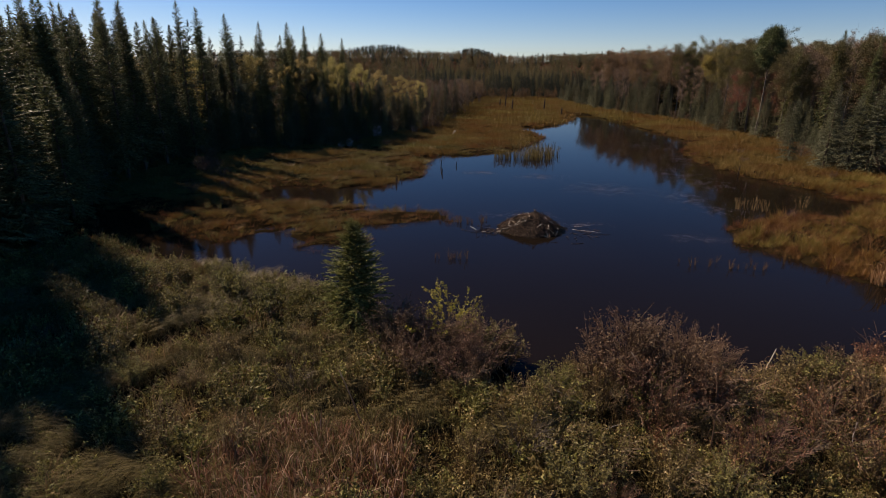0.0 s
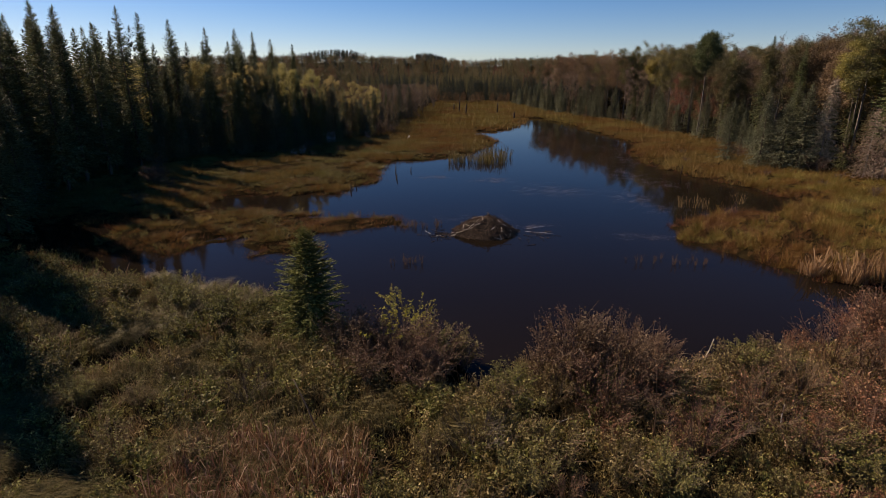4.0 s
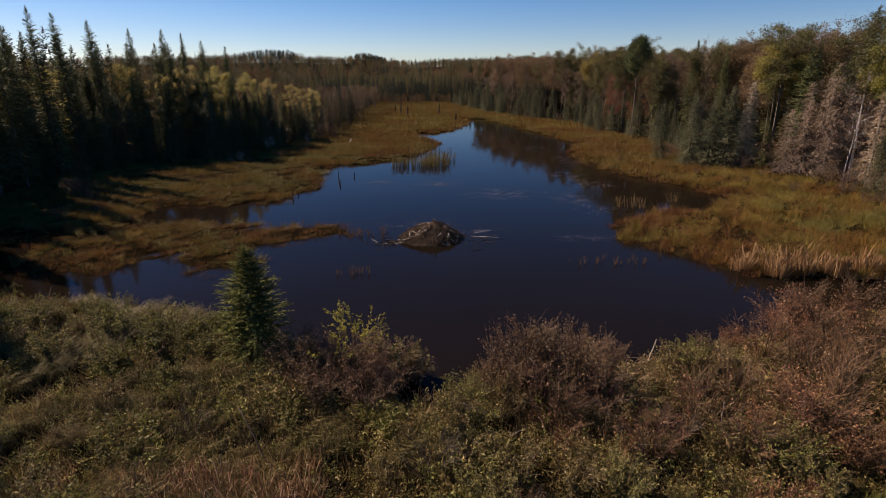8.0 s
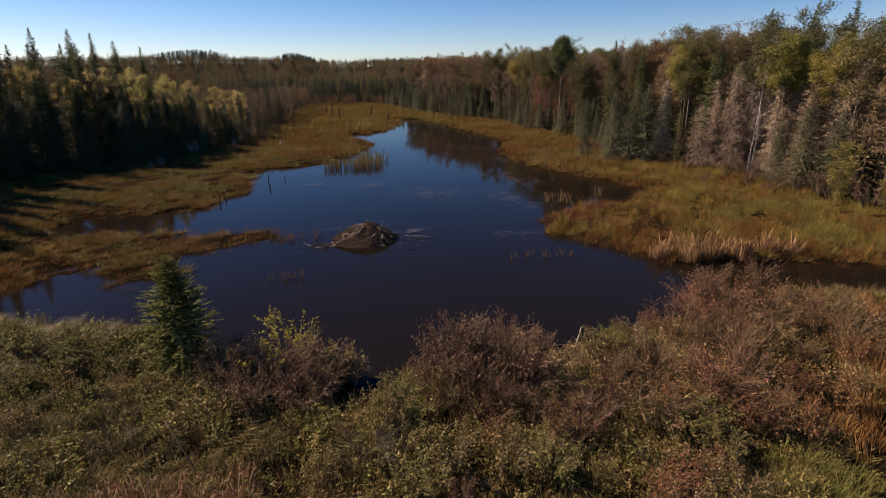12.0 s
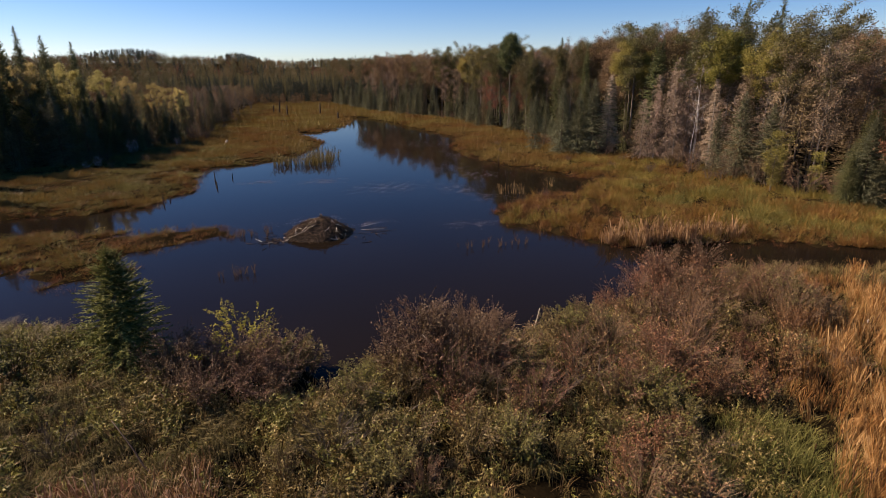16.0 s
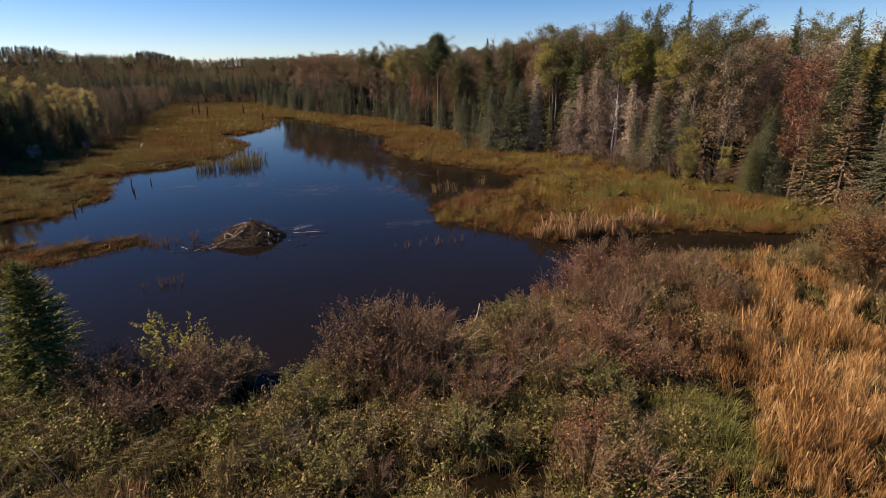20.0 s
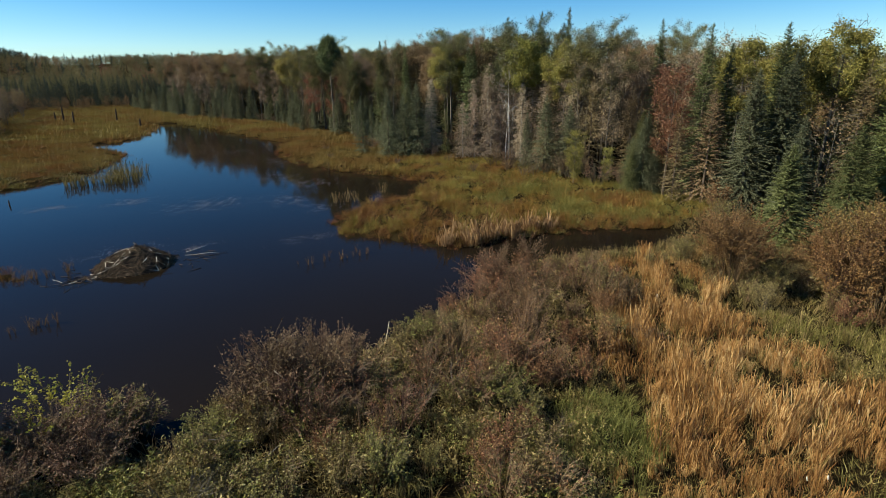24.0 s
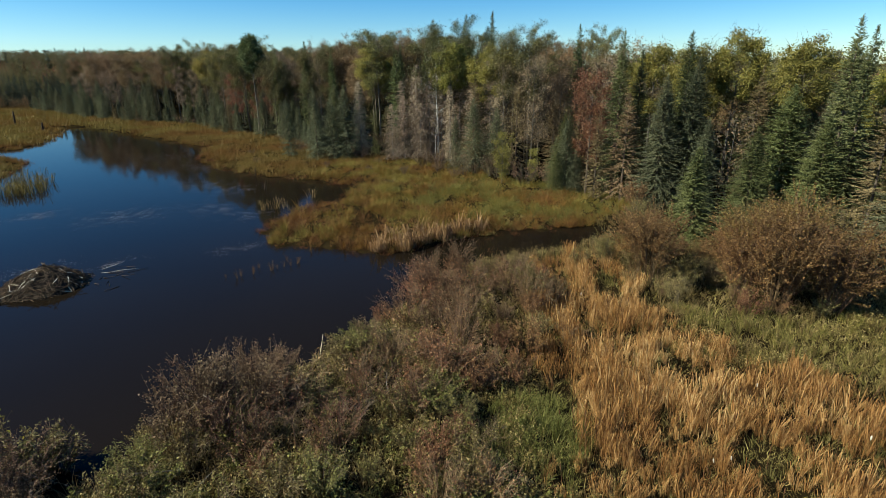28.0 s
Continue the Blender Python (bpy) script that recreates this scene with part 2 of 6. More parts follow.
M_GRASS_LUSH = foliage("lush_grass_blades", [(0.07, 0.074, 0.018), (0.17, 0.158, 0.042), (0.36, 0.3, 0.1)], 0.14, 0.3, 0.25, 0.0, gloss=0.1, cool=1.0)
M_SEDGE = foliage("marsh_sedge_blades", [(0.125, 0.05, 0.018), (0.195, 0.102, 0.03), (0.15, 0.11, 0.032), (0.27, 0.18, 0.06)], 0.55, 0.1, 0.2, 0.0, grain=0.5, gloss=0.1, cool=1.0)
M_SEDGE_GREEN = foliage("yellow_green_sedge_blades", [(0.12, 0.046, 0.018), (0.23, 0.112, 0.032), (0.135, 0.118, 0.03), (0.33, 0.225, 0.068)], 0.5, 0.2, 0.2, 0.0, grain=0.5, gloss=0.1, cool=1.0)
M_SEDGE_OLIVE = foliage("olive_sedge_blades", [(0.115, 0.055, 0.022), (0.155, 0.094, 0.031), (0.125, 0.115, 0.033), (0.26, 0.2, 0.066)], 0.5, 0.14, 0.2, 0.0, grain=0.5, gloss=0.1, cool=1.0)
M_SEDGE_RED = foliage("russet_sedge_blades", [(0.08, 0.035, 0.016), (0.155, 0.072, 0.027), (0.24, 0.135, 0.05)], 0.2, 0.2, 0.2, 0.0, gloss=0.1, cool=1.0)
M_CATTAIL = foliage("dry_cattail_leaves", [(0.055, 0.021, 0.008), (0.235, 0.099, 0.037), (0.4, 0.206, 0.087), (0.63, 0.425, 0.225)], 0.22, 0.3, 0.2, 0.0, gloss=0.1, cool=1.0)
M_CATTAIL_PALE = foliage("straw_cattail_leaves", [(0.12, 0.07, 0.03), (0.29, 0.185, 0.085), (0.48, 0.34, 0.18)], 0.12, 0.3, 0.2, 0.0, gloss=0.1, cool=1.0)
M_CATTAIL_PINK = foliage("russet_cattail_leaves", [(0.045, 0.021, 0.011), (0.15, 0.072, 0.036), (0.3, 0.175, 0.1), (0.62, 0.47, 0.33)], 0.1, 0.3, 0.2, 0.0, gloss=0.1, cool=1.0)
M_REED = foliage("yellow_green_reeds", [(0.065, 0.05, 0.018), (0.135, 0.105, 0.035), (0.26, 0.2, 0.085)], 0.1, 0.3, 0.2, 0.0, gloss=0.1, cool=1.0)
M_SPIKE = surface("cattail_spike", [(0.05, 0.025, 0.012), (0.12, 0.06, 0.03)], 10, 60)
M_BARK = surface("conifer_bark", [(0.05, 0.04, 0.033), (0.11, 0.085, 0.065), (0.17, 0.14, 0.11)], 3, 20, (1, 1, 0.3))
M_BARK_GREY = surface("grey_hardwood_bark", [(0.06, 0.05, 0.04), (0.115, 0.1, 0.082), (0.18, 0.16, 0.135)], 3, 20, (1, 1, 0.4))
M_BIRCH = surface("pale_birch_bark", [(0.14, 0.12, 0.10), (0.45, 0.42, 0.38), (0.62, 0.59, 0.54)], 2.5, 14, (1, 1, 2.5))
M_SILVER = surface("bleached_dead_wood", [(0.16, 0.135, 0.115), (0.28, 0.245, 0.21), (0.40, 0.36, 0.31)], 4, 30, (1, 1, 0.15))
M_STICK = surface("weathered_stick", [(0.02, 0.013, 0.008), (0.062, 0.041, 0.025), (0.19, 0.138, 0.092)], 3, 25, (1, 1, 0.2), vary=0.45)
M_PEELED = surface("peeled_stick", [(0.35, 0.29, 0.21), (0.55, 0.49, 0.39), (0.68, 0.62, 0.52)], 3, 25, (1, 1, 0.2))
M_MUD = surface("lodge_mud", [(0.014, 0.01, 0.007), (0.035, 0.025, 0.016), (0.07, 0.05, 0.033)], 3, 18, depth=0.06)
M_STUMP = surface("dark_wet_wood", [(0.02, 0.015, 0.012), (0.05, 0.038, 0.03), (0.09, 0.07, 0.055)], 4, 25, (1, 1, 0.3))
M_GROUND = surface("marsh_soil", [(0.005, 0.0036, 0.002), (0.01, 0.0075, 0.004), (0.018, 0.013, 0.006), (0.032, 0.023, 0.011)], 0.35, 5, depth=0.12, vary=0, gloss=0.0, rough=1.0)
M_PALELEAF = foliage("pale_turned_leaves", [(0.16, 0.14, 0.1), (0.34, 0.31, 0.25), (0.5, 0.47, 0.4)], 0.05, 0.3, 0.2)
M_PAD = foliage("floating_pads", [(0.05, 0.043, 0.042), (0.085, 0.076, 0.072), (0.13, 0.12, 0.11)], 0.1, 0.3, 0.0, 0.0, 0.45)
M_WATER = water_material()


# ---- mesh tools: every shape is a pair of arrays, corners and triangles ----
def join(shapes):
    vs, fs, n = [], [], 0
    for v, f in shapes:
        vs.append(v)
        fs.append(f + n)
        n += len(v)
    return np.concatenate(vs), np.concatenate(fs)


def mesh_of(name, shape, material, smooth=False):
    v, f = shape
    me = bpy.data.meshes.new(name)
    me.vertices.add(len(v))
    me.vertices.foreach_set("co", np.ascontiguousarray(v, np.float32).ravel())
    me.loops.add(3 * len(f))
    me.loops.foreach_set("vertex_index", np.ascontiguousarray(f, np.int32).ravel())
    me.polygons.add(len(f))
    me.polygons.foreach_set("loop_start", np.arange(0, 3 * len(f), 3, dtype=np.int32))
    me.polygons.foreach_set("use_smooth", np.full(len(f), smooth))
    me.update(calc_edges=True)
    me.materials.append(material)
    return me


def part(name, shape, material, parent, label="", smooth=False):
    me = shape if isinstance(shape, bpy.types.Mesh) else mesh_of(name, shape, material, smooth)
    ob = new(name, me)
    ob.parent = parent
    return tagged(ob, label)


def thing(name, label, category, group="", kind=""):
    ob = new(name)
    ob.empty_display_size = 0.2
    return tagged(ob, label, category, group, kind)


def stuff(name, shape, material, label, category):
    return tagged(new(name, mesh_of(name, shape, material)), label, category, "", "stuff")


def unit(a):
    return a / np.maximum(1e-9, np.linalg.norm(a, axis=-1, keepdims=True))


def tube(points, radii, sides=6):
    p, r = np.asarray(points, float), np.asarray(radii, float)
    d = unit(np.gradient(p, axis=0))
    ref = np.where(np.abs(d[:, 2:3]) > 0.9, [[1.0, 0, 0]], [[0, 0, 1.0]])
    a = unit(np.cross(d, ref))
    b = np.cross(d, a)
    th = np.arange(sides) * 2 * np.pi / sides
    v = p[:, None] + r[:, None, None] * (np.cos(th)[None, :, None] * a[:, None] + np.sin(th)[None, :, None] * b[:, None])
    n, s = len(p), sides
    f = []
    for i in range(n - 1):
        for k in range(s):
            q = (k + 1) % s
            f += [(i * s + k, i * s + q, (i + 1) * s + q), (i * s + k, (i + 1) * s + q, (i + 1) * s + k)]
    v = np.concatenate([v.reshape(-1, 3), p[-1:]])
    f += [((n - 1) * s + k, (n - 1) * s + (k + 1) % s, n * s) for k in range(s)]
    return v, np.array(f)


def blades(base, way, width, length, g, flat=0.0):
    """Narrow triangles from base along way. flat: 1 keeps them level across."""
    n = len(base)
    way = unit(way)
    side = unit(np.cross(way, unit(g.normal(size=(n, 3)) * (1 - flat) + np.array([0, 0, 1.0]) * flat + 1e-6)))
    w, l = np.reshape(width, (-1, 1)) * np.ones((n, 1)), np.reshape(length, (-1, 1)) * np.ones((n, 1))
    v = np.stack([base - side * w / 2, base + side * w / 2, base + way * l], 1).reshape(-1, 3)
    return v, np.arange(3 * n).reshape(-1, 3)


def leaves(centre, size, g, up=0.4):
    """Diamond leaves of random turn about the given places."""
    n = len(centre)
    a = unit(g.normal(size=(n, 3)))
    nrm = unit(g.normal(size=(n, 3)) + np.array([0, 0, up * 2]))
    a = unit(a - nrm * (a * nrm).sum(1, keepdims=True))
    b = np.cross(nrm, a)
    s = np.reshape(size, (-1, 1)) * g.uniform(0.65, 1.3, (n, 1))
    v = np.stack([centre - a * s * 0.5, centre + b * s * 0.32 + nrm * s * 0.1, centre + a * s * 0.55, centre - b * s * 0.32 + nrm * s * 0.1], 1).reshape(-1, 3)
    i = np.arange(n)[:, None] * 4
    return v, np.concatenate([i + [0, 1, 2], i + [0, 2, 3]], 1).reshape(-1, 3)


def slips(centre, size, g, up=0.4):
    """Small three-cornered leaves, for low herbs."""
    n = len(centre)
    nrm = unit(g.normal(size=(n, 3)) + np.array([0, 0, up * 2]))
    t = unit(g.normal(size=(n, 3)))
    t = unit(t - nrm * (t * nrm).sum(1, keepdims=True))
    return blades(centre, t, size * 0.62 * g.uniform(0.7, 1.3, n), size * 1.15 * g.uniform(0.7, 1.3, n), g, 0.3)


def scatter(templates, places, turn, size, g, tilt=0.0, high=None):
    """Copies of template shapes at places (n, 3), joined into one shape. high: a factor on height alone."""
    pick = g.integers(0, len(templates), len(places))
    out = []
    for k, (v, f) in enumerate(templates):
        sel = pick == k
        if not sel.any():
            continue
        p, t, s = places[sel], turn[sel], size[sel]
        hz = np.ones(len(s)) if high is None else high[sel]
        c, sn = np.cos(t)[:, None], np.sin(t)[:, None]
        x = v[None, :, 0] * s[:, None]
        y = v[None, :, 1] * s[:, None]
        z = v[None, :, 2] * (s * hz)[:, None]
        if tilt:
            x = x + z * g.normal(0, tilt, (len(p), 1))
            y = y + z * g.normal(0, tilt, (len(p), 1))
        vv = np.stack([x * c - y * sn + p[:, 0:1], x * sn + y * c + p[:, 1:2], z + p[:, 2:3]], 2)
        ff = f[None] + (np.arange(len(p)) * len(v))[:, None, None]
        out.append((vv.reshape(-1, 3), ff.reshape(-1, 3)))
    return join(out)


# ---- plan of the pond ----
SHORE_NEAR = [(-35, 40), (-31, 35), (-27, 32.5), (-21.4, 29), (-17, 28.4), (-12.9, 27.4), (-8.6, 25.2), (-5, 22.8), (-3, 20.8), (-0.6, 18.4), (0.6, 17.4), (1.7, 17.5), (3, 19),
              (5.1, 20.3), (9.7, 19.4), (11, 19.9), (14, 20.9), (18.6, 23.3), (23, 24.3), (26, 23.7), (30.3, 23.1), (33, 22.1), (37, 21.5), (40.2, 21.5), (39.4, 23.6), (37, 25.2),
              (34.6, 26.6), (31.5, 28.2), (26, 29.4), (21.5, 30.6), (20.3, 32.5), (17, 37.5), (17.4, 42), (19.5, 44), (24, 46.3), (28, 46.2)]
SHORE_FAR = [(33.6, 51.6), (30.7, 58.6), (27.4, 66.6), (25.2, 75), (25.8, 84.6), (29.6, 93), (31.4, 100), (29.4, 113), (26.8, 131), (22, 157), (17.5, 158), (14.5, 142), (11, 130), (6, 119), (2, 121), (1, 112), (4.5, 107), (6, 100),
             (3.4, 92), (1, 86), (-1.6, 79.7), (-4.9, 77.9), (-9.4, 77.2), (-12, 73.2), (-10.6, 66), (-10.2, 60), (-12.6, 57), (-13.2, 54), (-17.6, 53), (-20, 52.4), (-25, 52.4), (-25, 48.4), (-22.6, 46), (-17.4, 46.4),
             (-14.6, 44.6), (-11.3, 43.4), (-6.2, 44.2), (-5.0, 41.4), (-8.6, 39.8), (-11.2, 39), (-10.6, 34.4), (-12.4, 33), (-14.6, 34.6), (-17, 36.8), (-18.2, 39), (-18.6, 36.2), (-19.8, 34.4), (-21.2, 32.8),
             (-22.6, 33), (-24.2, 33.8), (-26.8, 36.6), (-29, 41)]
POND = np.array(SHORE_NEAR + SHORE_FAR, float)
EDGE_RIGHT = np.array([(39, -12), (39, 4), (41, 10), (46, 18), (50.5, 28), (48, 36), (46, 42), (49, 50), (51, 60), (41, 69), (40.5, 76), (45, 88), (47, 100), (42, 112), (42.5, 138), (34, 161), (27, 185), (20.5, 232), (17, 250)], float)
EDGE_LEFT = np.array([(-31, 0), (-31, 24), (-33, 33), (-34, 38), (-40, 46), (-45, 55), (-44, 67), (-42, 75), (-35, 79.5), (-27, 84), (-22.5, 98), (-18, 109), (-16.5, 146), (-12, 241)], float)


def wob(x, y, s=1.0):
    return (np.sin(x * 1.1 / s + 1.3 * np.sin(y * 0.7 / s)) + np.sin(y * 1.3 / s + 1.7 * np.sin(x * 0.6 / s + 2)) + 0.6 * np.sin((x * 2.3 - y * 1.9) / s)) / 2.6


def inside(poly, x, y):
    hit = np.zeros(x.shape, bool)
    for (x0, y0), (x1, y1) in zip(poly, np.roll(poly, -1, 0)):
        hit ^= ((y0 > y) != (y1 > y)) & (x < (x1 - x0) * (y - y0) / (y1 - y0 + 1e-12) + x0)
    return hit


def shore(x, y):
    """Metres from the waterline: positive on land."""
    d = np.full(x.shape, 1e9)
    for (x0, y0), (x1, y1) in zip(POND, np.roll(POND, -1, 0)):
        ex, ey = x1 - x0, y1 - y0
        t = np.clip(((x - x0) * ex + (y - y0) * ey) / (ex * ex + ey * ey), 0, 1)
        d = np.minimum(d, np.hypot(x - x0 - t * ex, y - y0 - t * ey))
    d = np.where(inside(POND, x, y), -d, d)
    rag = np.clip((-4 - x) / 6, 0, 1) * np.clip((y - 31) / 3, 0, 1) * np.clip((62 - y) / 6, 0, 1) * np.clip(np.maximum((x + 26) / 4, y - 42), 0, 1)
    return d + rag * (1.1 * wob(x, y, 0.9) + 1.0 * wob(x + 5, y - 3, 0.45) - 0.35) + np.where(y > 25, 0.75, 0.45) * wob(x, y, 1.2) + np.where(y > 25, 0.45, 0.25) * wob(x + 9, y, 0.4)


def smooth(a):
    a = np.clip(a, 0, 1)
    return a * a * (3 - 2 * a)


def into_right(x, y):
    return x - np.interp(y, EDGE_RIGHT[:, 1], EDGE_RIGHT[:, 0])


def into_left(x, y):
    return np.interp(y, EDGE_LEFT[:, 1], EDGE_LEFT[:, 0]) - x


RIDGES = ((-70, 947, 8, 26), (-205, 862, 8.5, 52))     # knolls on the far skyline: x, y, height, radius


def height(x, y):
    x, y = np.asarray(x, float), np.asarray(y, float)
    d = shore(x, y)
    land = 0.06 + 0.3 * smooth(d / 2.5) + 0.1 * smooth(d) * wob(x, y, 1.5)
    wet = -0.1 - 0.6 * smooth(-d / 3)
    z = np.where(d > 0, land, np.maximum(wet, 0.06 + d * 0.4))
    z = z + 3.0 * smooth(into_right(x, y) / 60) * smooth((y + 60) / 60)
    z = z + 1.5 * smooth(into_left(x, y) / 60)
    far = np.hypot(x, y)
    z = z + 3.5 * smooth((far - 260) / 160) + (22 + 6 * smooth((60 - x) / 260)) * smooth((far - 350) / 680) * smooth((600 - np.abs(x)) / 250)
    for hx, hy, hh, hr in RIDGES:
        z = z + hh * np.exp(-((x - hx) ** 2 + (y - hy) ** 2) / hr ** 2)
    return z


def on_ground(x, y, sink=0.0):
    return np.stack([x, y, height(x, y) - sink], 1)


# ---- ground and water ----
def axis(a, b, fine, far):
    mid = np.arange(a, b + fine / 2, fine)
    out = np.geomspace(fine, far, 42).cumsum()
    out = out / out[-1] * far
    return np.concatenate([a - out[::-1], mid, b + out])


def ground_sheet():
    xs, ys = axis(-45, 55, 0.7, 2600), axis(2, 140, 0.8, 2600)
    X, Y = np.meshgrid(xs, ys)
    v = np.stack([X, Y, height(X, Y)], 2).reshape(-1, 3)
    n, m = len(ys), len(xs)
    i = (np.arange(n - 1)[:, None] * m + np.arange(m - 1)).reshape(-1, 1)
    f = np.concatenate([i + [0, 1, m + 1], i + [0, m + 1, m]], 1).reshape(-1, 3)
    return v, f


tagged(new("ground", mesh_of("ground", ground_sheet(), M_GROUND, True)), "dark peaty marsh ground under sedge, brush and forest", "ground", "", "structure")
_w = np.array([(-60, 8, 0), (62, 8, 0), (62, 160, 0), (-60, 160, 0)], float)
tagged(new("water", mesh_of("water", (_w, np.array([(0, 1, 2), (0, 2, 3)])), M_WATER)), "still dark tannin pond water mirroring blue sky", "water", "", "structure")


# ---- plants ----
def spruce_shape(g, h, r, gap=0.36, count=6, spray=0.5, bare=0.07, power=0.8, droop=0.35, fill=1.0):
    zs = np.array([-0.3, 0, h * 0.3, h * 0.6, h * 0.85, h])
    lean = g.normal(0, 0.004, 2) * h
    pts = np.stack([lean[0] * (zs / h) ** 2, lean[1] * (zs / h) ** 2, zs], 1)
    rad = 0.011 * h * (1.02 - zs / h * 0.98).clip(0.03)
    trunk = tube(pts, rad, 6)
    B, W, WD, LN = [], [], [], []
    z = bare * h
    lop = g.uniform(0, 6.28)
    while z < h - 0.05:
        f = z / h
        base_l = r * (1 - f) ** power * (0.55 + 0.45 * min(1, (f - bare * 0.4) / 0.12)) + 0.08
        fine = spray * (0.55 + 0.45 * (1 - f) ** 0.6)
        for k in range(count if f < 0.85 else max(5, count * 2 // 3)):
            th = g.uniform(0, 6.28)
            ln = base_l * g.uniform(0.6, 1.18) * (1 + 0.14 * np.sin(th * 2 + lop + z))
            el = 0.75 * f - droop * (1 - f) + g.normal(0, 0.2)
            out = np.array([np.cos(th) * np.cos(el), np.sin(th) * np.cos(el), np.sin(el)])
            acr = np.array([-np.sin(th), np.cos(th), 0])
            o = np.array([lean[0] * f * f, lean[1] * f * f, z + g.uniform(-0.6, 0.6) * gap])
            m = max(2, int(ln / fine * 2.3 * fill))
            s = np.linspace(0.25, 1.0, m) * ln
            sag = -0.10 * (s / ln) ** 2 * ln
            c = o + out * s[:, None] + np.array([0, 0, 1]) * sag[:, None]
            for sg in (-1, 1):
                a = g.uniform(0.5, 1.0, m)[:, None]
                B.append(c)
                W.append(out * np.cos(a) + sg * acr * np.sin(a) + np.array([0, 0, -0.18]) + g.normal(0, 0.15, (m, 3)))
                LN.append(fine * g.uniform(0.7, 1.25, m) * (1 - 0.45 * s / ln) * min(1, 0.45 + ln))
                WD.append(LN[-1] * g.uniform(0.28, 0.5, m))
            B.append(c[-1:] - out * 0.05)
            W.append(out[None] + np.array([[0, 0, -0.1]]))
            LN.append(np.array([fine * 0.8 * min(1, 0.45 + ln)]))
            WD.append(LN[-1] * 0.35)
        z += gap * (1.1 - 0.6 * f) * g.uniform(0.8, 1.2)
    B.append(np.array([[lean[0], lean[1], h - 0.45]] * 3))
    W.append(np.array([[0, 0, 1.0]] * 3) + g.normal(0, 0.08, (3, 3)))
    LN.append(np.full(3, 0.6))
    WD.append(np.full(3, 0.12))
    crown = blades(np.concatenate(B), np.concatenate(W), np.concatenate(WD), np.concatenate(LN), g, 0.55)
    return trunk, crown


def dead_spruce_shape(g, h, r):
    zs = np.array([-0.3, 0, h * 0.35, h * 0.7, h])
    pts = np.stack([g.normal(0, 0.01) * zs, g.normal(0, 0.01) * zs, zs], 1)
    trunk = tube(pts, 0.011 * h * (1.02 - zs / h * 0.95).clip(0.05), 6)
    B, W, WD, LN = [], [], [], []
    z = 0.1 * h
    while z < h - 0.1:
        f = z / h
        for k in range(9):
            th, ln = g.uniform(0, 6.28), (r * (1 - f) ** 0.7 + 0.15) * g.uniform(0.4, 1.15)
            el = -0.45 + 0.6 * f + g.normal(0, 0.15)
            out = np.array([np.cos(th) * np.cos(el), np.sin(th) * np.cos(el), np.sin(el)])
            o = np.array([pts[-1, 0] * f, pts[-1, 1] * f, z])
            B.append(o[None]), W.append(out[None]), LN.append([ln]), WD.append([0.05])
            m = int(5 + ln * 8)
            s = np.sort(g.uniform(0.2, 1.0, m)) * ln
            B.append(o + out * s[:, None])
            W.append(out * 0.5 + g.normal(0, 0.5, (m, 3)) + np.array([0, 0, -0.55]))
            LN.append(g.uniform(0.2, 0.5, m))
            WD.append(g.uniform(0.03, 0.075, m))
        z += 0.3 * g.uniform(0.7, 1.3)
    return trunk, blades(np.concatenate(B), np.concatenate(W), np.concatenate(WD), np.concatenate(LN), g)


